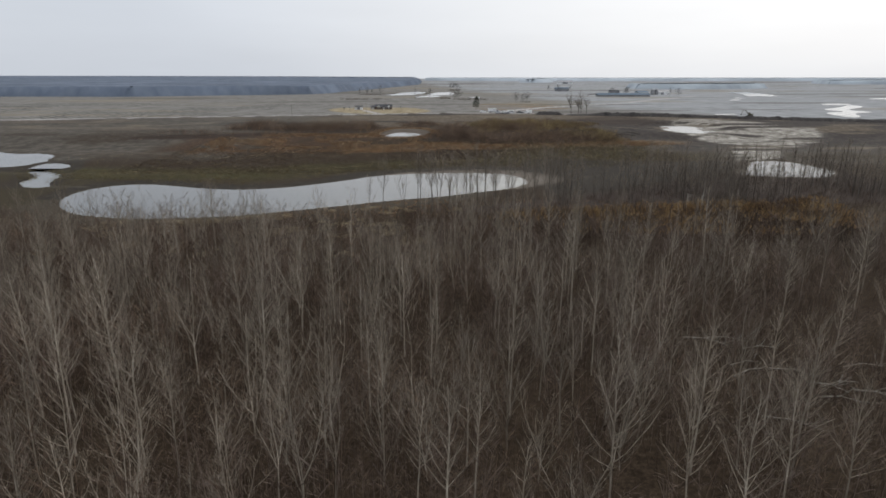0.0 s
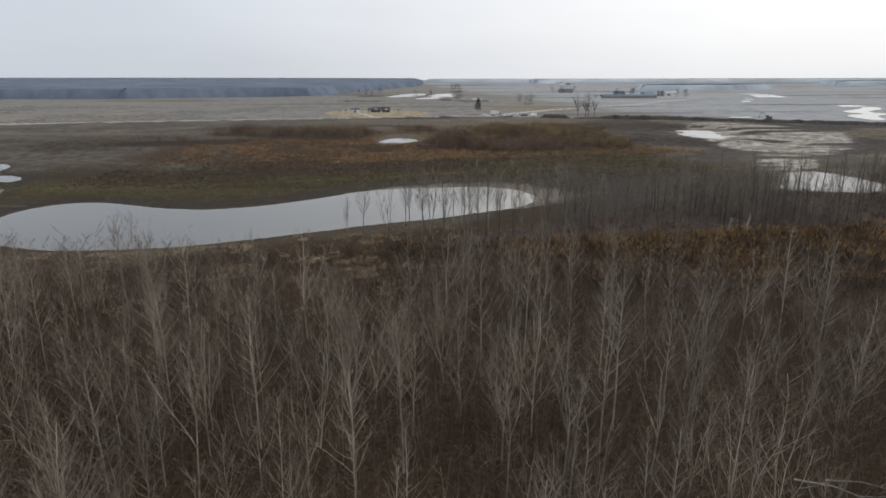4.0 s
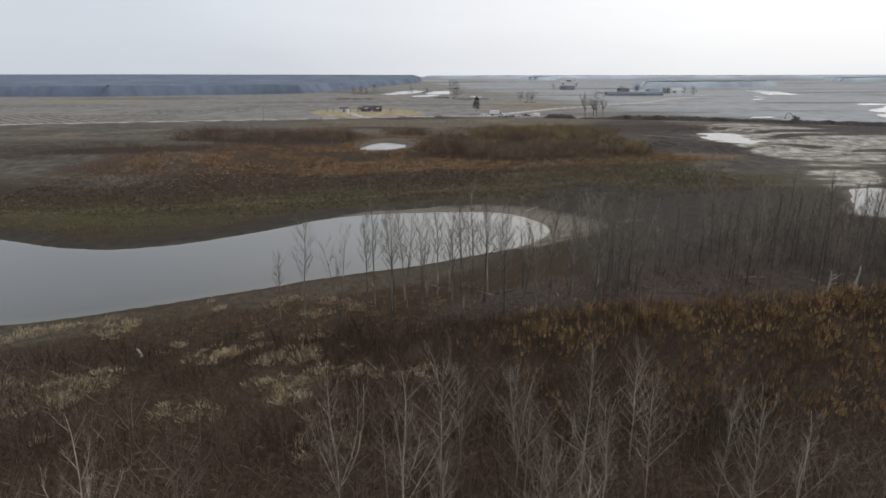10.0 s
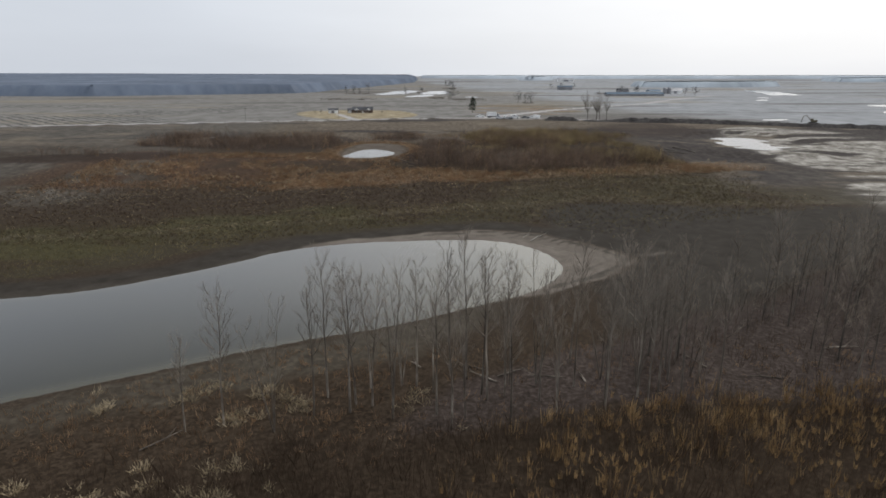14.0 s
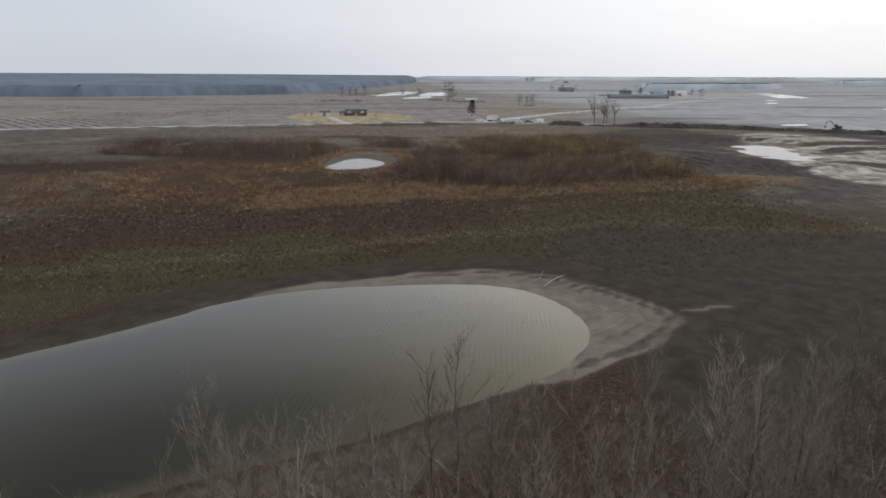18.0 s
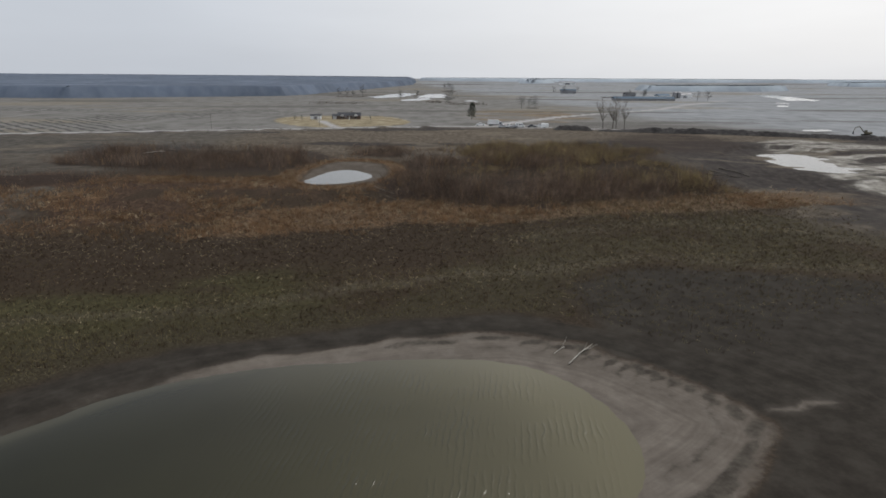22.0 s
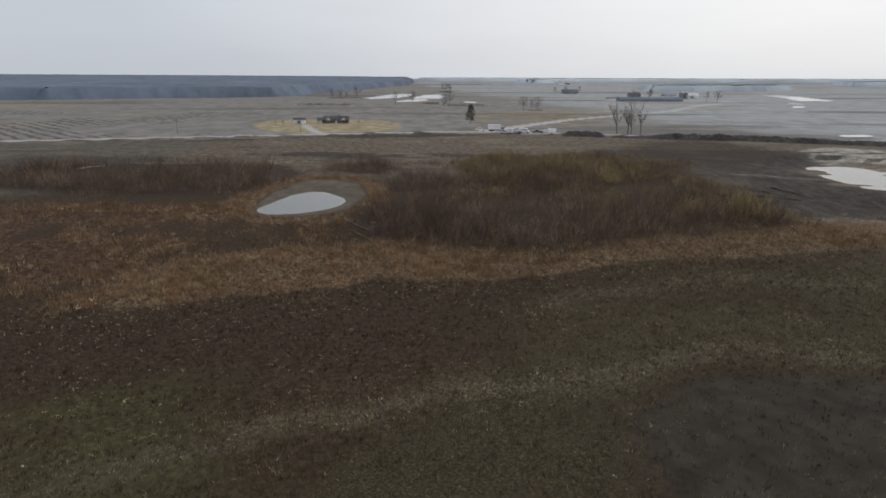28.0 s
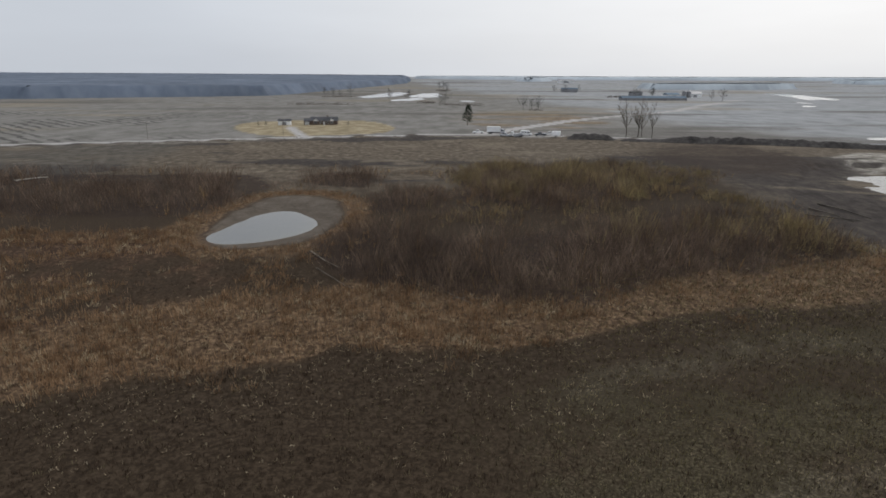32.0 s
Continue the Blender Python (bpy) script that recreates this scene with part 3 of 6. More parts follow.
cover["bank_soil"] = np.where(far_side, 0, ramp01(d_pond, -13, -6) * (1 - ramp01(d_pond, -1.6, -0.5)) * (1 - ramp01(px, 4, 22))) * (0.6 + 0.4 * ramp01(fractal(px, py, 8, 94), 0.35, 0.6))
cover["russet"] = ramp01(wy - g_edge, 4, 18) * (1 - ramp01(wy, 318, 345)) * (1 - ramp01(px, -30, -8)) * (1 - ramp01(-px, 100, 145)) * (0.3 + 0.7 * ramp01(fractal(px, py, 12, 93), 0.35, 0.6))
shore_ = np.where(far_side, np.maximum(inside_depth(POND, px, py), np.where(px > 0, inside_depth(MUDBANK, px, py), -99)), -99)
for name, values in (("shore", np.clip(shore_, -16, 12)), ("bank", np.clip(inside_depth(MUDBANK, px, py), -12, 14))):
    gm.attributes.new(name, "FLOAT", "POINT").data.foreach_set("value", values.astype(np.float32))
cover["smooth"] = np.maximum(cover["wet_mud"], np.clip(cover["pale_mud"] * 1.5, 0, 1))
# grey-brown flats on both flanks, with distance haze mixed into their colour
cover["far_flat"] = np.maximum(ramp01(-px, 62, 105) * ramp01(wy, 222, 250), ramp01(px, 90, 128) * ramp01(wy, 216, 240) * (1 - ramp01(wy, 280, 330))) * (1 - ramp01(py - road_y(px), -8, -2)) * (1 - rim) * (0.4 + 0.3 * ramp01(fractal(px * 0.5, py, 24, 95), 0.3, 0.6))
for name, values in cover.items():
    a = gm.attributes.new(name, "FLOAT", "POINT")
    a.data.foreach_set("value", np.clip(values, 0, 1).astype(np.float32))

M_GROUND = bpy.data.materials.new("floodplain_ground")
M_GROUND.use_nodes = True
nt = M_GROUND.node_tree
bsdf = nt.nodes["Principled BSDF"]
bsdf.inputs["Roughness"].default_value = 0.92
bsdf.inputs["Specular IOR Level"].default_value = 0.05
geo = nt.nodes.new("ShaderNodeNewGeometry")


def ground_tone(colours, scale, stretch=(1, 1, 1), turn=0.0, lo=0.36, hi=0.64):
    mp = nt.nodes.new("ShaderNodeMapping")
    mp.inputs["Scale"].default_value = stretch
    mp.inputs["Rotation"].default_value = (0, 0, radians(turn))
    link(nt, geo, "Position", mp, "Vector")
    n = node(nt, "ShaderNodeTexNoise", Scale=scale, Detail=8.0, Roughness=0.68)
    link(nt, mp, "Vector", n, "Vector")
    r = nt.nodes.new("ShaderNodeValToRGB")
    e = r.color_ramp.elements
    while len(e) < len(colours):
        e.new(0.5)
    for k, c in enumerate(colours):
        e[k].position = lo + (hi - lo) * k / (len(colours) - 1)
        e[k].color = (*c, 1)
    link(nt, n, "Fac", r, "Fac")
    return r.outputs["Color"]


def ragged_noise():
    """Two scales of breakup shared by all the covers."""
    a = node(nt, "ShaderNodeTexNoise", Scale=1.3, Detail=5.0, Roughness=0.7)
    b = node(nt, "ShaderNodeTexNoise", Scale=0.24, Detail=4.0, Roughness=0.6)
    link(nt, geo, "Position", a, "Vector")
    link(nt, geo, "Position", b, "Vector")
    m = nt.nodes.new("ShaderNodeMath")
    m.operation = "ADD"
    link(nt, a, "Fac", m, 0)
    link(nt, b, "Fac", m, 1)
    c = nt.nodes.new("ShaderNodeMath")
    c.operation = "SUBTRACT"
    link(nt, m, "Value", c, 0)
    c.inputs[1].default_value = 1.0
    return c.outputs["Value"]


BREAKUP = ragged_noise()


def laid(base, name, tone, ragged=0.75, keep=0.35):
    """One cover over another; its edge is broken up, and a share of it stays soft."""
    at = nt.nodes.new("ShaderNodeAttribute")
    at.attribute_name = name
    br = nt.nodes.new("ShaderNodeMath")
    br.operation = "MULTIPLY_ADD"
    nt.links.new(BREAKUP, br.inputs[0])
    br.inputs[1].default_value = ragged
    link(nt, at, "Fac", br, 2)
    sm = nt.nodes.new("ShaderNodeMapRange")
    sm.interpolation_type = "SMOOTHSTEP"
    sm.inputs["From Min"].default_value, sm.inputs["From Max"].default_value = 0.28, 0.68
    link(nt, br, "Value", sm, "Value")
    so = nt.nodes.new("ShaderNodeMix")
    so.inputs[0].default_value = keep
    nt.links.new(sm.outputs["Result"], so.inputs[2])
    nt.links.new(at.outputs["Fac"], so.inputs[3])
    mx = nt.nodes.new("ShaderNodeMix")
    mx.data_type = "RGBA"
    nt.links.new(so.outputs[0], mx.inputs[0])
    nt.links.new(base, mx.inputs[6])
    nt.links.new(tone, mx.inputs[7])
    return mx.outputs[2]


def rings(base, name, spacing, lo, hi):
    """Faint lines left by falling water, parallel to a shore whose distance the attribute holds."""
    at = nt.nodes.new("ShaderNodeAttribute")
    at.attribute_name = name
    br = nt.nodes.new("ShaderNodeMath")
    br.operation = "MULTIPLY_ADD"
    nt.links.new(BREAKUP, br.inputs[0])
    br.inputs[1].default_value = 0.3
    link(nt, at, "Fac", br, 2)
    n = node(nt, "ShaderNodeTexNoise", Scale=1.0 / spacing, Detail=3.0, Roughness=0.7)
    n.noise_dimensions = "1D"
    link(nt, br, "Value", n, "W")
    r = nt.nodes.new("ShaderNodeMapRange")
    r.inputs["From Min"].default_value, r.inputs["From Max"].default_value = 0.35, 0.65
    r.inputs["To Min"].default_value, r.inputs["To Max"].default_value = lo, hi
    link(nt, n, "Fac", r, "Value")
    m = nt.nodes.new("ShaderNodeMix")
    m.data_type, m.blend_type = "RGBA", "MULTIPLY"
    m.inputs[0].default_value = 1.0
    nt.links.new(base, m.inputs[6])
    nt.links.new(r.outputs["Result"], m.inputs[7])
    return m.outputs[2]


tone = ground_tone([(0.019, 0.013, 0.0083), (0.035, 0.0245, 0.0158), (0.062, 0.045, 0.030)], 2.2)
tone = laid(tone, "straw", ground_tone([(0.10, 0.075, 0.05), (0.30, 0.24, 0.155)], 0.9))
tone = laid(tone, "litter", ground_tone([(0.024, 0.018, 0.014), (0.045, 0.034, 0.028), (0.085, 0.066, 0.056)], 2.2))
tone = laid(tone, "bank_soil", ground_tone([(0.036, 0.029, 0.021), (0.060, 0.050, 0.037), (0.088, 0.074, 0.055)], 1.2))
tone = laid(tone, "sedge", ground_tone([(0.020, 0.0155, 0.0095), (0.040, 0.032, 0.0195), (0.080, 0.068, 0.042)], 3.4))
tone = laid(tone, "moss", ground_tone([(0.025, 0.0215, 0.011), (0.047, 0.041, 0.0195), (0.08, 0.071, 0.036)], 1.6))
tone = laid(tone, "wet_mud", rings(ground_tone([(0.025, 0.0213, 0.017), (0.035, 0.030, 0.0242), (0.047, 0.041, 0.0335)], 0.3), "shore", 2.2, 0.85, 1.15), 0.4)
tone = laid(tone, "strip", ground_tone([(0.033, 0.027, 0.018), (0.064, 0.053, 0.036), (0.14, 0.119, 0.085)], 3.4))
cell = node(nt, "ShaderNodeTexVoronoi", Scale=2.3)          # drying cracks between plates of mud
cell.feature = "DISTANCE_TO_EDGE"
wobble = node(nt, "ShaderNodeTexNoise", Scale=0.6, Detail=3.0)
link(nt, geo, "Position", wobble, "Vector")
bent = nt.nodes.new("ShaderNodeVectorMath")
bent.operation = "MULTIPLY_ADD"
link(nt, wobble, "Color", bent, 0)
bent.inputs[1].default_value = (1.6, 1.6, 0)
link(nt, geo, "Position", bent, 2)
link(nt, bent, "Vector", cell, "Vector")
gap = nt.nodes.new("ShaderNodeMapRange")
gap.inputs["From Max"].default_value = 0.14
gap.inputs["To Min"].default_value, gap.inputs["To Max"].default_value = 0.5, 1.45
link(nt, cell, "Distance", gap, "Value")
cracked = nt.nodes.new("ShaderNodeMix")
cracked.data_type, cracked.blend_type = "RGBA", "MULTIPLY"
cracked.inputs[0].default_value = 1.0
nt.links.new(tone, cracked.inputs[6])
nt.links.new(gap.outputs["Result"], cracked.inputs[7])
tone = laid(tone, "cracks", cracked.outputs[2])
tone = laid(tone, "fallow", ground_tone([(0.055, 0.044, 0.033), (0.096, 0.077, 0.057), (0.165, 0.135, 0.10)], 0.5, (0.8, 0.5, 1), 6))
tone = laid(tone, "peat", ground_tone([(0.022, 0.019, 0.018), (0.040, 0.034, 0.031), (0.066, 0.056, 0.048)], 0.5, (0.8, 0.5, 1), 4))
tone = laid(tone, "far_flat", ground_tone([(0.052, 0.046, 0.038), (0.082, 0.073, 0.061), (0.12, 0.108, 0.09)], 0.3, (0.8, 0.6, 1)))
tone = laid(tone, "grassy", ground_tone([(0.09, 0.07, 0.05), (0.21, 0.175, 0.13)], 0.4, (0.5, 1.8, 1)))
tone = laid(tone, "russet", ground_tone([(0.024, 0.0155, 0.011), (0.052, 0.032, 0.021), (0.12, 0.078, 0.048)], 1.3))
tone = laid(tone, "gold", ground_tone([(0.036, 0.023, 0.0145), (0.088, 0.057, 0.034), (0.215, 0.146, 0.088)], 1.6))
tone = laid(tone, "thicket", ground_tone([(0.020, 0.014, 0.011), (0.045, 0.031, 0.023)], 0.6))
tone = laid(tone, "pale_mud", rings(ground_tone([(0.12, 0.102, 0.084), (0.142, 0.121, 0.10), (0.168, 0.145, 0.121)], 0.35), "bank", 2.0, 0.86, 1.1), 0.35)
tone = laid(tone, "tideline", ground_tone([(0.038, 0.032, 0.026), (0.085, 0.074, 0.06)], 0.8))
tone = laid(tone, "sand", ground_tone([(0.11, 0.098, 0.08), (0.24, 0.221, 0.19), (0.42, 0.395, 0.35)], 0.3, (0.7, 0.6, 1), -20))
tone = laid(tone, "field", ground_tone([(0.125, 0.118, 0.105), (0.170, 0.161, 0.147), (0.215, 0.205, 0.188)], 0.08, (1, 0.45, 1), 8, 0.36, 0.64), 0.3)
# pale blue-grey of the haze, laid over the field colour
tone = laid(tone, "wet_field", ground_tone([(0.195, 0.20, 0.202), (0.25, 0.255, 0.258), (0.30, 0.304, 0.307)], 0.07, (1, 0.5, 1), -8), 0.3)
tone = laid(tone, "stubble", ground_tone([(0.15, 0.125, 0.09), (0.27, 0.23, 0.165)], 0.05, (0.5, 2.0, 1)))
tone = laid(tone, "damp", ground_tone([(0.075, 0.068, 0.06), (0.13, 0.12, 0.108)], 0.09, (0.5, 2.0, 1)))
tone = laid(tone, "waste", ground_tone([(0.07, 0.05, 0.036), (0.16, 0.12, 0.08), (0.30, 0.24, 0.165)], 0.09, (0.5, 1.6, 1)))
fm = nt.nodes.new("ShaderNodeMapping")
fm.inputs["Rotation"].default_value = (0, 0, radians(-45))
link(nt, geo, "Position", fm, "Vector")
fw = node(nt, "ShaderNodeTexWave", Scale=0.045, Distortion=3.5, Detail=3.0)
fw.inputs["Detail Scale"].default_value = 2.0
link(nt, fm, "Vector", fw, "Vector")
fr = nt.nodes.new("ShaderNodeMapRange")
fr.inputs["From Min"].default_value, fr.inputs["From Max"].default_value = 0.55, 0.9
link(nt, fw, "Fac", fr, "Value")
rows = nt.nodes.new("ShaderNodeMix")
rows.data_type = "RGBA"
nt.links.new(fr.outputs["Result"], rows.inputs[0])
nt.links.new(tone, rows.inputs[6])
nt.links.new(ground_tone([(0.05, 0.047, 0.043), (0.10, 0.095, 0.088)], 0.2), rows.inputs[7])
tone = laid(tone, "furrow", rows.outputs[2])
tone = laid(tone, "yard", ground_tone([(0.16, 0.128, 0.078), (0.25, 0.205, 0.13), (0.34, 0.29, 0.195)], 0.12))
tone = laid(tone, "verge", ground_tone([(0.04, 0.034, 0.028), (0.12, 0.105, 0.085), (0.26, 0.24, 0.21)], 0.35, (0.4, 1.5, 1)))
tone = laid(tone, "road", ground_tone([(0.27, 0.26, 0.25), (0.42, 0.40, 0.38)], 0.3))
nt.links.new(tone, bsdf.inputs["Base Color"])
gb = nt.nodes.new("ShaderNodeBump")
gb.inputs["Strength"].default_value = 0.25
gb.inputs["Distance"].default_value = 0.14
gn = node(nt, "ShaderNodeTexNoise", Scale=1.1, Detail=6.0, Roughness=0.7)
link(nt, geo, "Position", gn, "Vector")
link(nt, gn, "Fac", gb, "Height")
sm_at = nt.nodes.new("ShaderNodeAttribute")          # wet and drying mud lies smooth
sm_at.attribute_name = "smooth"
sm_inv = nt.nodes.new("ShaderNodeMapRange")
sm_inv.inputs["To Min"].default_value, sm_inv.inputs["To Max"].default_value = 0.3, 0.02
link(nt, sm_at, "Fac", sm_inv, "Value")
link(nt, sm_inv, "Result", gb, "Strength")
link(nt, gb, "Normal", bsdf, "Normal")
gm.materials.append(M_GROUND)
ground = tagged(new("ground", gm), "brown floodplain with mud, sedge, reed and fallow fields", "ground", kind="structure")


def pond_sheet(outline, level, label):
    """Level water over a pond's hollow, with the muddy shoals marked."""
    xs, ys = np.arange(outline[:, 0].min() - 4, outline[:, 0].max() + 5, 1.5), np.arange(outline[:, 1].min() - 4, outline[:, 1].max() + 5, 1.5)
    X, Y = np.meshgrid(xs, ys)
    d = inside_depth(outline, X, Y)
    i = np.arange(X.size).reshape(X.shape)
    q = np.stack([i[:-1, :-1], i[:-1, 1:], i[1:, 1:], i[1:, :-1]], -1).reshape(-1, 4)
    q = q[(d.ravel()[q] > -6).any(1)]
    used, inv = np.unique(q, return_inverse=True)
    V = np.stack([X.ravel()[used], Y.ravel()[used], np.full(len(used), level)], 1)
    me = mesh_of("water", V.tolist(), inv.reshape(-1, 4).tolist(), M_WATER)
    shoal = 0.3 * (1 - ramp01(d.ravel()[used], 0, 2.5))
    if outline is POND:          # silt lightens the shallow east end
        lane = V[:, 0] + 0.25 * (V[:, 1] - 185) + 9 * (fractal(V[:, 0], V[:, 1], 16, 5) - 0.5)
        shoal = np.maximum(shoal, np.clip((lane + 28) / 52, 0, 1) ** 1.9 * (0.8 + 0.2 * (1 - ramp01(d.ravel()[used], 0, 12))))
    me.attributes.new("shoal", "FLOAT", "POINT").data.foreach_set("value", np.clip(shoal, 0, 1).astype(np.float32))
    ripple_ = ramp01(V[:, 0], -16, 6) * ramp01(d.ravel()[used], 0.5, 4) if outline is POND else np.full(len(V), 0.1)
    me.attributes.new("ripple", "FLOAT", "POINT").data.foreach_set("value", ripple_.astype(np.float32))
    return tagged(new("water", me), label, "water", kind="structure")


def water_sheet(name, outline, grow, z, mat, label):
    c = outline.mean(0)
    d = outline - c
    p = c + d * (1 + grow / np.maximum(np.hypot(d[:, 0], d[:, 1]), 1))[:, None]
    bm = bmesh.new()
    bm.faces.new([bm.verts.new((x, y, z)) for x, y in p])
    bmesh.ops.triangulate(bm, faces=bm.faces[:])
    ob = part(name, bm, mat, None)
    return tagged(ob, label, "water", kind="structure")


pond_sheet(POND, -3.3, "long murky oxbow pond with rippled water")
pond_sheet(LEFT_POND, -3.3, "shallow pond draining through a muddy creek")
pond_sheet(LEFT_POOL, -3.3, "shallow pool beside a larger pond")
pond_sheet(LEFT_CREEK, -3.3, "muddy creek winding out of a pond")
pond_sheet(RIGHT_POND, -3.3, "small bright pond behind dark bare trees")
pond_sheet(SMALL_POND, -0.8, "small round pond with a muddy rim")
pond_sheet(SAND_POOL, -1.35, "shallow pool of water on pale sandflat")
for pool in FAR_POOLS:
    cx, cy = pool.mean(0)
    water_sheet("water", pool, 0.0, float(ground_z(np.array([cx]), np.array([cy]))[0]) + 0.2, M_FLOOD, "standing flood water on a grey field")


STREAM = rounded([(303, 470), (318, 472), (345, 530), (380, 545), (372, 585), (430, 640), (455, 690), (440, 690), (412, 648), (352, 590), (358, 552), (325, 540)])
water_sheet("water", STREAM, 0.0, float(ground_z(np.array([370.0]), np.array([570.0]))[0]) + 0.25, M_FLOOD, "zigzag stream of flood water across a field")


# ---- trees ----
def bare_tree(rng, height, limbs=14, spread_=0.30, start=0.3, fork=False, twigs=12, girth=0.72, thick=1.0, rise=(0.4, 1.05)):
    """Trunk and crown lists of a leafless tree with rising limbs."""
    tv, tf, cv, cf = [], [], [], []
    lean = Vector((rng.uniform(-0.05, 0.05), rng.uniform(-0.05, 0.05), 0))
    stems = [(Vector((0, 0, -0.3)), Vector((0, 0, 1)), height, 0.011 * height * girth)]
    if fork:
        a = rng.uniform(0, 6.28)
        stems = [(Vector((0, 0, -0.3)), Vector((math.cos(a) * k, math.sin(a) * k, 1)).normalized(), height * h, 0.006 * height * girth)
                 for k, h in ((0.10, 1.0), (-0.16, 0.88), (0.05, 0.7))[:rng.choice((2, 3))]]
    for s0, sd, sh, rad in stems:
        n = 9
        pts, wob = [], Vector((0, 0, 0))
        for k in range(n):
            f = k / (n - 1)
            wob += Vector((rng.uniform(-1, 1), rng.uniform(-1, 1), 0)) * 0.012 * sh
            pts.append(s0 + sd * sh * f + lean * sh * f * f + wob * f)
        radii = [rad * (1 - 0.9 * k / (n - 1)) + 0.008 for k in range(n)]
        tube(tv, tf, pts, radii, 6)

        def on(f):
            q = f * (n - 1)
            i = min(int(q), n - 2)
            return pts[i].lerp(pts[i + 1], q - i), radii[i] + (radii[i + 1] - radii[i]) * (q - i)
        count = max(5, limbs // len(stems))
        for j in range(count):
            f = start + (0.97 - start) * (j + rng.random()) / count
            p, r = on(f)
            az = j * 2.4 + rng.uniform(-0.5, 0.5)
            up = rng.uniform(*rise) + 0.7 * f * f
            ln = sh * spread_ * rng.uniform(0.55, 1.3) * (1.15 - 0.72 * f)
            d = Vector((math.cos(az), math.sin(az), up)).normalized()
            lp = [p]
            for k in range(4):
                d = (d + Vector((rng.uniform(-1, 1) * 0.16, rng.uniform(-1, 1) * 0.16, 0.13))).normalized()
                lp.append(lp[-1] + d * ln / 4)
            lr = [r * 0.45 * (1 - 0.2 * k) + 0.006 * thick for k in range(5)]
            tube(tv, tf, lp, lr, 3)
            for k in range(twigs):
                g = rng.uniform(0.15, 1.0) * 4
                i = min(int(g), 3)
                q = lp[i].lerp(lp[i + 1], g - i)
                ld = (lp[i + 1] - lp[i]).normalized()
                bd = (ld + Vector((rng.uniform(-1, 1), rng.uniform(-1, 1), rng.uniform(0.0, 0.9))) * 0.75).normalized()
                bl = ln * rng.uniform(0.25, 0.55)
                m1 = q + bd * bl * 0.5
                m2 = m1 + (bd + Vector((rng.uniform(-.3, .3), rng.uniform(-.3, .3), 0.3))).normalized() * bl * 0.5
                sliver(cv, cf, q, m1 + bd * bl * 0.1, 0.012 * thick, rng)
                sliver(cv, cf, m1, m2, 0.009 * thick, rng)
                for t in range(5):
                    o = q.lerp(m1, rng.random()) if t < 2 else m1.lerp(m2, rng.random())
                    td = (bd + Vector((rng.uniform(-1, 1), rng.uniform(-1, 1), rng.uniform(0, 0.8))) * 0.8).normalized()
                    sliver(cv, cf, o, o + td * bl * rng.uniform(0.3, 0.65), 0.006 * thick, rng)
    return tv, tf, cv, cf


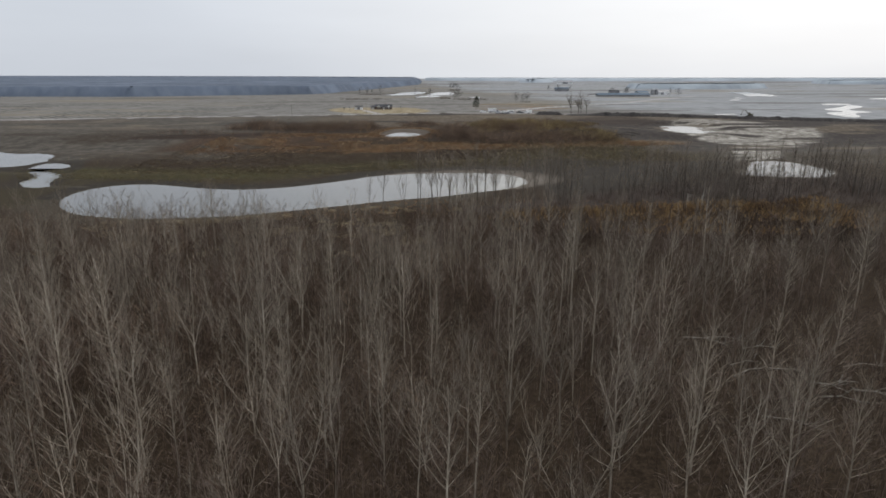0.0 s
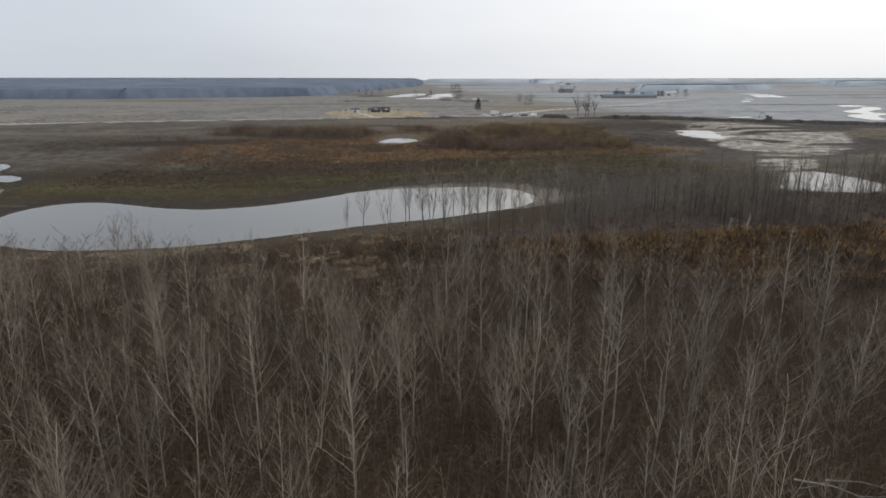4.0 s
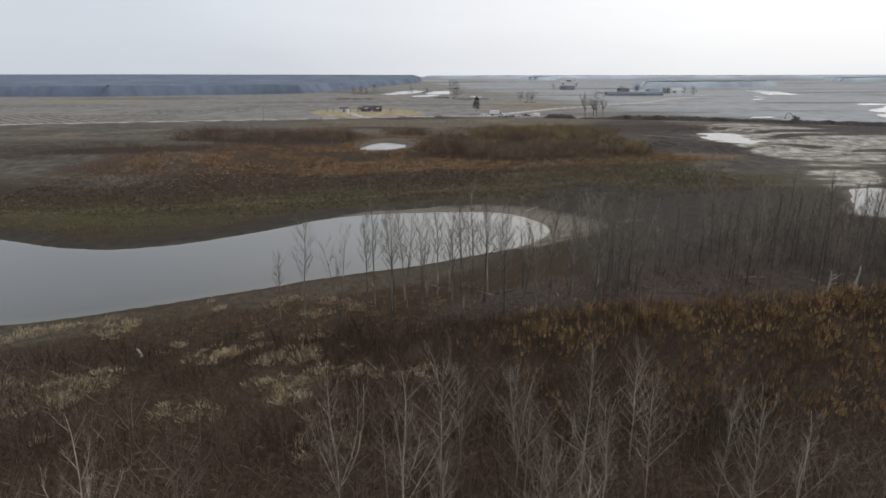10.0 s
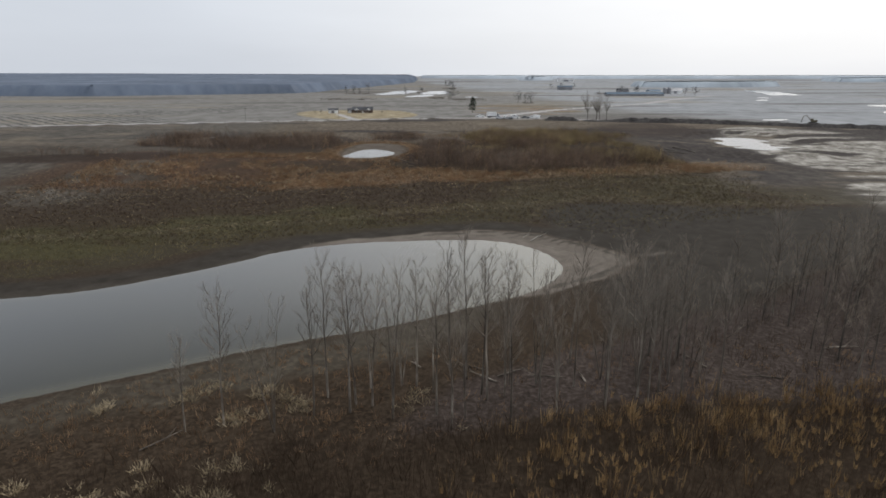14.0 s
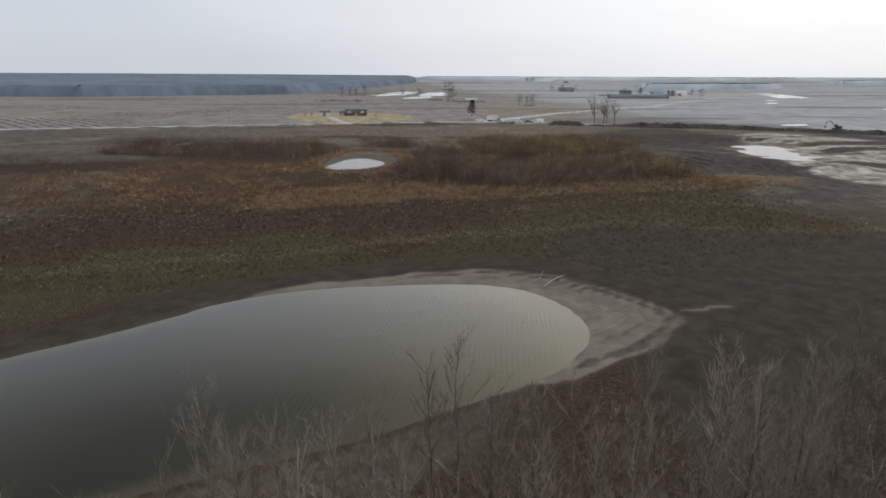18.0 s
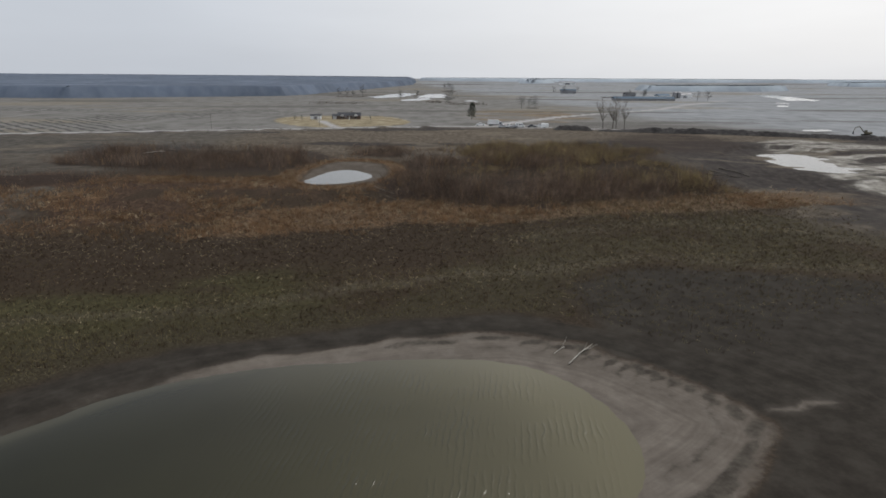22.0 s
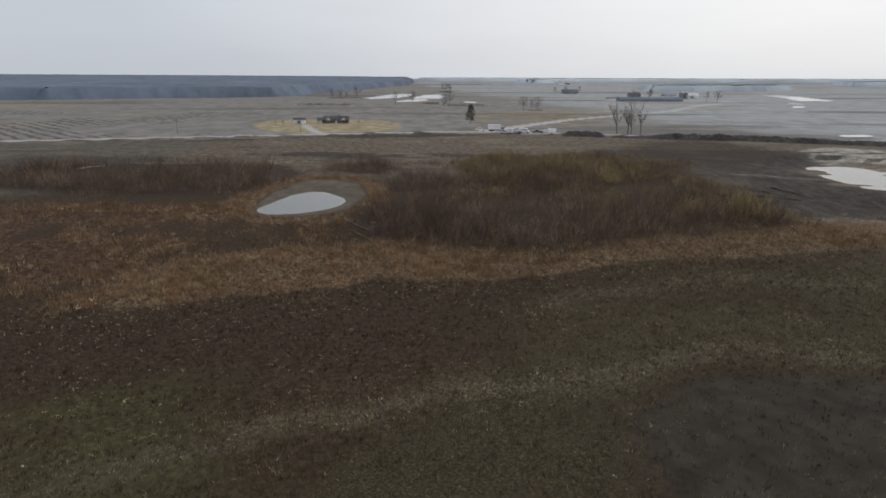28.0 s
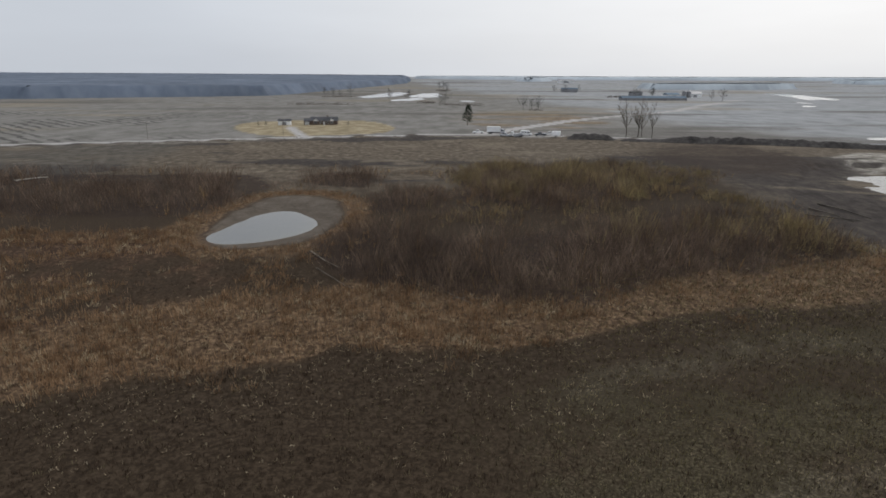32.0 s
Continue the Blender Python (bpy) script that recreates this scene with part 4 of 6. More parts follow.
def forked_poplar(rng, height, leaders=5, flare=0.4, fork_at=0.28, sides_=8, twigs=4, girth=1.0, thick=1.0):
    """Trunk and crown lists of a leafless poplar whose stem splits into several curving, rising leaders."""
    tv, tf, cv, cf = [], [], [], []
    rad = 0.0042 * height * girth

    def path(p, d, length, n, wander, lift):
        pts = [p]
        for _ in range(n):
            d = (d + Vector((rng.uniform(-1, 1) * wander, rng.uniform(-1, 1) * wander, lift))).normalized()
            pts.append(pts[-1] + d * length / n)
        return pts

    def on(pts, f):
        q = f * (len(pts) - 1)
        i = min(int(q), len(pts) - 2)
        return pts[i].lerp(pts[i + 1], q - i), (pts[i + 1] - pts[i]).normalized()

    def sprays(pts, length, count):
        for _ in range(count):
            q, ld = on(pts, rng.uniform(0.2, 1.0))
            bd = (ld + Vector((rng.uniform(-1, 1), rng.uniform(-1, 1), rng.uniform(-0.1, 0.8))) * 0.75).normalized()
            bl = length * rng.uniform(0.28, 0.6)
            m1 = q + bd * bl * 0.5
            m2 = m1 + (bd + Vector((rng.uniform(-.4, .4), rng.uniform(-.4, .4), 0.35))).normalized() * bl * 0.5
            sliver(cv, cf, q, m1 + bd * bl * 0.1, 0.011 * thick, rng)
            sliver(cv, cf, m1, m2, 0.008 * thick, rng)
            for t in range(4):
                o = q.lerp(m1, rng.random()) if t < 2 else m1.lerp(m2, rng.random())
                td = (bd + Vector((rng.uniform(-1, 1), rng.uniform(-1, 1), rng.uniform(0, 0.8))) * 0.8).normalized()
                sliver(cv, cf, o, o + td * bl * rng.uniform(0.3, 0.6), 0.006 * thick, rng)

    def limb(p, d, length, r, wander, lift):
        pts = path(p, d, length, 4, wander, lift)
        tube(tv, tf, pts, [max(r * (1 - 0.23 * k), 0.007 * thick) for k in range(5)], 3)
        sprays(pts, length, twigs)
        return pts

    bole = path(Vector((0, 0, -0.3)), Vector((rng.uniform(-.06, .06), rng.uniform(-.06, .06), 1)).normalized(), height * fork_at, 4, 0.05, 0.06)
    tube(tv, tf, bole, [rad * (1.15 - 0.06 * k) for k in range(5)], 6)
    turn = rng.uniform(0, 6.28)
    for k in range(leaders):
        az = turn + 6.283 * k / leaders + rng.uniform(-0.5, 0.5)
        out = flare * (0.25 if k == 0 else rng.uniform(0.6, 1.5))
        start, _ = on(bole, 1.0 if k < 2 else rng.uniform(0.6, 1.0))
        ln = height * (1 - fork_at) * (1.0 if k == 0 else rng.uniform(0.6, 0.95))
        r = rad * (0.8 if k == 0 else rng.uniform(0.45, 0.68))
        pts = path(start, Vector((math.cos(az) * out, math.sin(az) * out, 0.8)).normalized(), ln, 7, 0.13, 0.09)
        tube(tv, tf, pts, [r * (1 - 0.125 * i) + 0.006 for i in range(8)], 4)
        for j in range(sides_):
            f = 0.12 + 0.84 * (j + rng.random()) / sides_
            p, d = on(pts, f)
            a = az + j * 2.4 + rng.uniform(-0.6, 0.6)
            sd = (d * rng.uniform(0.5, 1.0) + Vector((math.cos(a), math.sin(a), 0.25)) * 0.75).normalized()
            limb(p, sd, ln * rng.uniform(0.22, 0.42) * (1.15 - 0.65 * f), r * 0.42 * (1 - 0.7 * f) + 0.008, 0.2, 0.12)
    return tv, tf, cv, cf


def tree_thing(name, rng, label, group, mats, grow=bare_tree, **shape):
    ob = thing(name, label, "tree", group=group)
    tv, tf, cv, cf = grow(rng, **shape)
    part("trunk", mesh_of("trunk", tv, tf, mats[0], smooth=True), None, ob)
    part("crown", mesh_of("crown", cv, cf, mats[1]), None, ob)
    return ob


def stand(proto, spots, rng):
    """Copies of the trees of proto at (x, y, size); the first ones stand at the first spots."""
    for k, (x, y, s) in enumerate(spots):
        z = float(ground_z(np.array([x]), np.array([y]))[0])
        m = Matrix.Translation((x, y, z)) @ Matrix.Rotation(rng.uniform(0, 6.28), 4, "Z") @ Matrix.Rotation(rng.gauss(0, 0.03), 4, "X")
        ob = proto[k % len(proto)]
        if k < len(proto):
            ob.matrix_world = m
            ob.scale = (s, s, s)
        else:
            c = copy_thing(ob, m)
            c.scale = (s, s, s)


def scatter(rng, n, region, gap, keep=None):
    """Up to n spots in a box, no two nearer than gap."""
    x0, x1, y0, y1 = region
    cells, out, tries = {}, [], 0
    while len(out) < n and tries < n * 40:
        tries += 1
        x, y = rng.uniform(x0, x1), rng.uniform(y0, y1)
        if keep and not keep(x, y):
            continue
        cx, cy = int(x // gap), int(y // gap)
        if any((x - a) ** 2 + (y - b) ** 2 < gap * gap for i in (-1, 0, 1) for j in (-1, 0, 1) for a, b in cells.get((cx + i, cy + j), ())):
            continue
        cells.setdefault((cx, cy), []).append((x, y))
        out.append((x, y))
    return out


rng = random.Random(5)
POPLARS = [tree_thing("poplar_tree", rng, lab, "leafless trees of the near stand", (M_BARK_PALE, M_TWIG), **shape) for lab, shape in (
    ("slender leafless poplar with pale grey rising branches", dict(height=13.6, limbs=24, spread_=0.32, start=0.3, girth=0.5, rise=(0.5, 1.1), twigs=8)),
    ("leafless poplar forked into pale curving leaders", dict(grow=forked_poplar, height=12.8, leaders=5, sides_=9, twigs=6)),
    ("slender leafless poplar with pale grey rising branches", dict(height=12.4, limbs=22, spread_=0.36, start=0.34, girth=0.48, rise=(0.35, 1.0), twigs=9)),
    ("leafless poplar forked low into pale upright stems", dict(grow=forked_poplar, height=12.5, leaders=4, flare=0.24, fork_at=0.18, sides_=10, twigs=6)),
    ("thin young leafless poplar with grey twigs", dict(height=10.5, limbs=20, spread_=0.28, start=0.24, girth=0.42, rise=(0.6, 1.2), twigs=8)),
    ("broad leafless poplar with wide pale limbs", dict(grow=forked_poplar, height=12.2, leaders=6, flare=0.42, fork_at=0.24, sides_=8, twigs=5)),
    ("slender leafless poplar with pale grey rising branches", dict(height=14.2, limbs=22, spread_=0.27, start=0.42, girth=0.5, rise=(0.5, 1.1), twigs=9)),
    ("leafless poplar forked into pale curving leaders", dict(grow=forked_poplar, height=13.2, leaders=4, flare=0.3, fork_at=0.4, sides_=9, twigs=6)))]


def in_stand(x, y):
    edge = 103 + 5 * math.sin(x * 0.11) + 3 * math.sin(x * 0.31 + 1)
    if x > 38 and y > 60 and (x - 38) * 0.6 + y < 92 and y > 66:
        return rng.random() < 0.25
    if math.hypot(x - 35, (y - 58) * 0.7) < 8:          # a clearing with fallen branches
        return False
    if x > 18 + 0.2 * (y - 30) and y < 96 and rng.random() < 0.6:
        return False
    if x > -10 and rng.random() < 0.35:
        return False
    return y < edge and (y < 84 or rng.random() < 0.5)


near = [(x, y) for x, y in scatter(rng, 400, (-78, 84, 30, 117), 3.0, lambda x, y: in_stand(x, y) and abs(x) < 30 + 0.72 * y)]
near.sort(key=lambda p: abs(p[0] - 4))
stand(POPLARS, [(x, y, rng.uniform(0.66, 1.1) * (1.0 if y < 80 else 0.94)) for x, y in near[:300]], rng)


def grove(proto, spots, rng):
    """Trees at the flanks of the stand, beyond those that can be told apart, as one mass."""
    V, L, T, M, base = [], [], [], [], 0
    for k, (x, y) in enumerate(spots):
        s, a = rng.uniform(0.66, 1.1), rng.uniform(0, 6.28)
        z = float(ground_z(np.array([x]), np.array([y]))[0])
        for slot, ob in enumerate(sorted(proto[k % len(proto)].children, key=lambda c: c.name, reverse=True)):
            me = ob.data
            co = np.empty(len(me.vertices) * 3)
            me.vertices.foreach_get("co", co)
            co = co.reshape(-1, 3) * s
            V.append(np.stack([co[:, 0] * math.cos(a) - co[:, 1] * math.sin(a) + x, co[:, 0] * math.sin(a) + co[:, 1] * math.cos(a) + y, co[:, 2] + z], 1))
            li, lt = np.empty(len(me.loops), np.int32), np.empty(len(me.polygons), np.int32)
            me.loops.foreach_get("vertex_index", li)
            me.polygons.foreach_get("loop_total", lt)
            L.append(li + base)
            T.append(lt)
            M.append(np.full(len(lt), slot, np.int32))
            base += len(co)
    V, L, T, M = (np.concatenate(q) for q in (V, L, T, M))
    me = bpy.data.meshes.new("poplar_grove")
    me.vertices.add(len(V))
    me.vertices.foreach_set("co", V.astype(np.float32).ravel())
    me.loops.add(len(L))
    me.loops.foreach_set("vertex_index", L.astype(np.int32))
    me.polygons.add(len(T))
    me.polygons.foreach_set("loop_start", np.r_[0, np.cumsum(T)[:-1]].astype(np.int32))
    me.polygons.foreach_set("loop_total", T)
    me.materials.append(M_BARK_PALE)
    me.materials.append(M_TWIG)
    me.polygons.foreach_set("material_index", M)
    me.update(calc_edges=True)
    return tagged(new("poplar_grove", me), "leafless pale poplars crowding the flanks of the stand", "trees", kind="stuff")


grove(POPLARS, near[300:], rng)

ROW = [tree_thing("bank_tree", rng, "tall thin leafless tree with a grey-brown trunk on the bank", "leafless trees along the pond bank", (M_BARK_TAN, M_TWIG_TAN), **shape) for k, shape in enumerate((
    dict(rise=(0.6, 1.25), height=14.9, limbs=20, spread_=0.25, start=0.42, girth=0.7, twigs=13, thick=1.05),
    dict(rise=(0.6, 1.25), height=14.0, limbs=20, spread_=0.28, start=0.4, girth=0.7, twigs=13, thick=1.05),
    dict(rise=(0.6, 1.25), height=14.5, limbs=22, spread_=0.27, start=0.42, fork=True, girth=0.75, twigs=10, thick=1.05),
    dict(rise=(0.6, 1.25), height=12.9, limbs=18, spread_=0.25, start=0.48, girth=0.72, twigs=10, thick=1.05)))]
row_spots = [(-16.8, 141.3), (-13.8, 142.7), (-8.8, 141.3), (-5.7, 143.9), (-5.0, 147.6), (-2.0, 146.2), (1.8, 143.6), (3.8, 149.7), (5.9, 144.3),
             (7.3, 141.9), (8.6, 143.6), (10.9, 146.9), (12.8, 143.0), (16.1, 146.9), (17.4, 144.6), (20.1, 149.7), (22.1, 144.9), (26.0, 153.6),
             (26.6, 149.7), (26.4, 145.5), (28.4, 148.3), (32.7, 155.3), (33.3, 150.5), (34.1, 147.6), (51.1, 169.5), (55.0, 160.8)]
row_spots += [(x, y) for x, y in scatter(rng, 16, (-4, 28, 144, 158), 2.2, lambda x, y: y < 152 + 0.3 * x)]
stand(ROW, [(x, y, (0.62 if k == 0 else rng.uniform(0.85, 1.1))) for k, (x, y) in enumerate(row_spots)], rng)

WOOD = [tree_thing("dark_tree", rng, "dark leafless tree in a thinned wood", "leafless trees of the dark wood", (M_BARK_DARK, M_TWIG), **shape) for shape in (
    dict(height=13.0, limbs=14, spread_=0.26, start=0.3, girth=0.8, thick=1.0, twigs=13),
    dict(height=11.5, limbs=15, spread_=0.30, start=0.25, girth=0.8, thick=1.0, twigs=13),
    dict(height=9.5, limbs=13, spread_=0.26, start=0.3, fork=True, twigs=10, girth=0.8, thick=1.0),
    dict(height=10.5, limbs=10, spread_=0.16, start=0.5, twigs=4, girth=0.9))]


def in_wood(x, y):
    if not 146 + 0.16 * (x - 28) < y < 158 + 0.62 * (x - 26) or fractal(np.array([x]), np.array([y]), 13, 36)[0] < 0.38:
        return False
    if inside_depth(RIGHT_POND, np.array([x]), np.array([y]))[0] > -2:
        return False
    return 146 + 0.16 * (x - 28) < y < 158 + 0.62 * (x - 26) and y < 216 and inside_depth(MUDBANK, np.array([x]), np.array([y]))[0] < -4


wood_spots = scatter(rng, 190, (30, 135, 146, 216), 2.8, in_wood)
stand(WOOD, [(x, y, rng.uniform(0.75, 1.1)) for x, y in wood_spots], rng)

# lone groups of trees further off
CLUMP = [tree_thing("field_tree", rng, "tall leafless tree beside the spoil bank", "leafless trees by the spoil bank", (M_BARK_DARK, M_TWIG_DARK), **shape) for shape in (
    dict(grow=forked_poplar, thick=3.0, height=18.5, leaders=6, flare=0.45, fork_at=0.36, girth=2.8, twigs=9), dict(grow=forked_poplar, thick=3.0, height=19.0, leaders=7, flare=0.5, fork_at=0.3, girth=3.0, twigs=9),
    dict(grow=forked_poplar, thick=3.0, height=17.5, leaders=5, flare=0.4, fork_at=0.4, girth=2.5, twigs=9))]
stand(CLUMP, [(104.9, 511, 0.98), (110.7, 511.5, 1.0), (117.6, 511.5, 0.95), (114.0, 516, 0.75)], rng)
FARTREE = [tree_thing("far_tree", rng, "leafless tree standing in open fields, greyed by haze", "scattered trees of the fields", (M_BARK_FAR, M_TWIG_FAR), **shape) for shape in (
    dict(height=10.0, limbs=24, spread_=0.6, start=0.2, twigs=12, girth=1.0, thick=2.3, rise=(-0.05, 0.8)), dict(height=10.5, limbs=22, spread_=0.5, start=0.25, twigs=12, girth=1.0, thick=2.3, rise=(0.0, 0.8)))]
stand(FARTREE, [(101.5, 757, 1.15), (96, 757, 0.95), (88.4, 756, 1.15), (22, 846, 1.5), (17, 852, 1.1), (-37, 893, 1.3), (-18.3, 910, 1.3), (-140, 1085, 1.2), (-129, 1087, 1.2), (-106, 1090, 1.5),
                (-120, 1090, 0.9), (360, 1005, 1.2), (372, 1000, 1.3), (318, 1100, 1.2), (300, 1120, 1.2), (330, 1140, 1.1), (345, 1180, 1.2), (20, 1500, 1.6), (35, 1505, 1.5), (27, 1495, 1.7),
                (260, 1420, 1.3), (290, 1440, 1.2), (240, 1430, 1.2), (-82, 560, 0.35), (-88, 566, 0.3), (-38, 571, 0.3)], rng)


# ---- brush, reeds and grass ----
def blades(V, F, bx, by, bz, tx_, ty_, tz, w, r):
    """Narrow two-triangle blades from the b points to the t points."""
    wa = r.uniform(0, 6.283, len(bx))
    ox, oy = np.cos(wa) * w, np.sin(wa) * w
    P = np.stack([np.stack([bx - ox, by - oy, bz], 1), np.stack([bx + ox, by + oy, bz], 1),
                  np.stack([bx * 0.45 + tx_ * 0.55 + ox * 0.7, by * 0.45 + ty_ * 0.55 + oy * 0.7, bz * 0.4 + tz * 0.6], 1),
                  np.stack([tx_, ty_, tz], 1)], 1).reshape(-1, 3)
    i = np.arange(len(bx)) * 4 + sum(len(v) for v in V)
    V.append(P)
    F.append(np.stack([np.stack([i, i + 1, i + 2], 1), np.stack([i, i + 2, i + 3], 1)], 1).reshape(-1, 3))


def stems(spots, rng_, per, height, lean, width, mat, name, label, category, twigs=0, loose=0.28, lift=0.0):
    """One sheet of countless stems: at each (x, y, size) a tuft of narrow leaning blades, with side twigs where asked."""
    a = np.array(spots, float)
    n = len(a)
    k = np.repeat(np.arange(n), per)
    r = np.random.RandomState(rng_.randrange(1 << 30))
    cx, cy, s = a[k, 0], a[k, 1], a[k, 2]
    gz = ground_z(a[:, 0], a[:, 1])[k] - 0.05 + lift
    ang = r.uniform(0, 6.283, len(k))
    rad = np.sqrt(r.uniform(0, 1, len(k))) * s * height * loose
    bx, by = cx + np.cos(ang) * rad, cy + np.sin(ang) * rad
    h = height * s * r.uniform(0.5, 1.1, len(k))
    out = lean * h * r.uniform(0.1, 1.0, len(k))
    ang = ang + r.normal(0, 0.7, len(k))
    tx_, ty_, tz = bx + np.cos(ang) * out, by + np.sin(ang) * out, gz + h
    V, F = [], []
    blades(V, F, bx, by, gz, tx_, ty_, tz, width * r.uniform(0.6, 1.3, len(k)), r)
    for _ in range(twigs):
        f = r.uniform(0.35, 0.95, len(k))
        sx, sy, sz = bx + (tx_ - bx) * f, by + (ty_ - by) * f, gz + h * f
        az, ln = r.uniform(0, 6.283, len(k)), h * r.uniform(0.12, 0.3, len(k))
        blades(V, F, sx, sy, sz, sx + np.cos(az) * ln * 0.7, sy + np.sin(az) * ln * 0.7, sz + ln * r.uniform(0.3, 1.0, len(k)), width * 0.55, r)
    P, T = np.concatenate(V), np.concatenate(F)
    me = bpy.data.meshes.new(name)
    me.vertices.add(len(P))
    me.vertices.foreach_set("co", P.astype(np.float32).ravel())
    me.loops.add(T.size)
    me.loops.foreach_set("vertex_index", T.astype(np.int32).ravel())
    me.polygons.add(len(T))
    me.polygons.foreach_set("loop_start", np.arange(0, T.size, 3, dtype=np.int32))
    me.polygons.foreach_set("loop_total", np.full(len(T), 3, np.int32))
    me.update(calc_edges=True)
    me.materials.append(mat)
    return tagged(new(name, me), label, category, kind="stuff")


def sized(spots, field):
    """The same places with their sizes drawn by a field over arrays."""
    spots[:, 2] *= field(spots[:, 0], spots[:, 1])
    return spots


def cloud(n, region, seed, weight):
    """n places in a box, kept by a weight of 0..1 over arrays."""
    r = np.random.RandomState(seed)
    x, y = r.uniform(region[0], region[1], n), r.uniform(region[2], region[3], n)
    ok = r.uniform(0, 1, n) < weight(x, y)
    return np.stack([x[ok], y[ok], r.uniform(0.65, 1.25, ok.sum())], 1)


def view(x, y):
    return np.abs(x) < 34 + 0.75 * np.maximum(y, 0)


def dry(x, y):
    return (inside_depth(POND, x, y) < -3) & (inside_depth(MUDBANK, x, y) < -1)


def stand_w(x, y):
    return view(x, y) * (0.3 + 0.7 * ramp01(fractal(x, y, 10, 5), 0.35, 0.6)) * (y < 116 + 4 * np.sin(x * 0.1))


stems(cloud(8800, (-80, 90, 26, 121), 1, stand_w), rng, 6, 3.4, 0.35, 0.011, M_BRUSH_DARK, "understory_brush", "dense brown leafless brush under the trees", "brush", twigs=2, loose=0.35)
stems(cloud(3800, (-80, 90, 26, 117), 2, stand_w), rng, 3, 6.5, 0.12, 0.014, M_SAPLING, "sapling_thicket", "thin grey-brown leafless saplings between the trees", "saplings", twigs=9, loose=0.2)
stems(cloud(1500, (-80, 90, 20, 117), 5, stand_w), rng, 4, 5.0, 0.2, 0.013, M_BRUSH, "sapling_thicket", "thin reddish-brown leafless saplings", "saplings", twigs=8, loose=0.25)

stems(cloud(2600, (-80, 20, 26, 112), 41, lambda x, y: stand_w(x, y) * (1 - ramp01(x, -2, 18))), rng, 3, 7.0, 0.15, 0.013, M_BRUSH, "sapling_thicket", "thin russet-brown leafless saplings under pale poplars", "saplings", twigs=9, loose=0.25)


def shrub_w(x, y):
    w = ramp01(y, 104, 115) * (1 - ramp01(y - along(x, [(-60, 124), (-15, 137), (0, 140), (20, 143), (40, 146), (100, 158)]), -2, 2))
    return view(x, y) * w * np.where(x < -8, 0.25 + 0.5 * ramp01(fractal(x, y, 9, 15), 0.45, 0.6), 1.0) * dry(x, y)


def lumpy(x, y):
    return 0.55 + 0.8 * fractal(x, y, 7, 77)


stems(sized(cloud(14000, (-60, 95, 102, 158), 3, shrub_w), lumpy), rng, 7, 2.1, 0.45, 0.013, M_BRUSH_DARK, "shrub_thicket", "low dark brown leafless shrubs", "shrubs", twigs=2, loose=0.4)
stems(sized(cloud(1600, (4, 95, 116, 158), 4, lambda x, y: shrub_w(x, y) * ramp01(x, 4, 25) * ramp01(y, 114, 128) * ramp01(fractal(x, y, 2.6, 25), 0.52, 0.66)), lumpy), rng, 9, 2.6, 0.25, 0.02,
      M_BRUSH_OCHRE, "shrub_thicket", "ochre-yellow tipped willow shrubs", "shrubs", twigs=2, loose=0.2)
stems(cloud(5200, (-75, 10, 100, 150), 6, lambda x, y: view(x, y) * dry(x, y) * ramp01(fractal(x, y, 5, 71), 0.56, 0.7) * (1 - ramp01(x, -6, 10))), rng, 26, 0.6, 1.3, 0.024,
      M_STRAW, "straw_grass", "matted pale straw grass in patches", "grass", loose=0.9)
stems(cloud(8500, (6, 100, 112, 158), 40, lambda x, y: shrub_w(x, y) * ramp01(x + 0.5 * (y - 130), 0, 22) * ramp01(fractal(x, y, 9, 26), 0.36, 0.6) * 0.45), rng, 8, 0.85, 0.35, 0.034,
      M_BRUSH_OCHRE, "ochre_plumes", "short ochre plumes of dry willow shoots over dark shrubs", "shrubs", loose=0.16, lift=1.35)
stems(cloud(3000, (-45, 60, 136, 160), 7, lambda x, y: dry(x, y) * np.where(x > 2, 0.25, 0.7)), rng, 9, 0.7, 0.7, 0.018, M_REED, "bank_grass", "dry russet grass under the bank trees", "grass", loose=0.5)
stems(cloud(5500, (8, 100, 132, 160), 27, lambda x, y: dry(x, y) * ramp01(fractal(x, y, 2.4, 38), 0.42, 0.62) * ramp01(x, 8, 20) * (1 - ramp01(np.abs(y - 142 - 0.16 * (x - 28) + 5 * (fractal(x, y, 12, 37) - 0.5)), 2, 7))), rng, 8, 1.5, 0.3, 0.022, M_BRUSH_OCHRE,
      "ochre_shrubs", "ochre-tipped shrubs and grass before the dark wood", "shrubs", twigs=1, loose=0.35)
stems(cloud(2900, (26, 135, 142, 216), 17, lambda x, y: dry(x, y) * (y < 160 + 0.62 * (x - 22)) * (inside_depth(RIGHT_POND, x, y) < -2)), rng, 7, 1.5, 0.45, 0.016, M_BRUSH_DARK,
      "wood_undergrowth", "brown undergrowth between dark trees", "brush", twigs=1, loose=0.5)

stems(cloud(1500, (26, 135, 148, 214), 28, lambda x, y: dry(x, y) * (y < 158 + 0.62 * (x - 26)) * (y > 150 + 0.16 * (x - 28)) * ramp01(fractal(x, y, 13, 36), 0.36, 0.5) * (inside_depth(RIGHT_POND, x, y) < -2)), rng, 4, 6.0, 0.15, 0.02,
      M_TWIG_DARK, "wood_saplings", "dark leafless saplings filling a wood", "saplings", twigs=8, loose=0.25)


def thick_d(x, y):
    d = np.full(x.shape, -99.0)
    for t in THICKETS:
        d = np.maximum(d, inside_depth(t, x, y))
    return d + (fractal(x, y, 7, 9) - 0.5) * 9


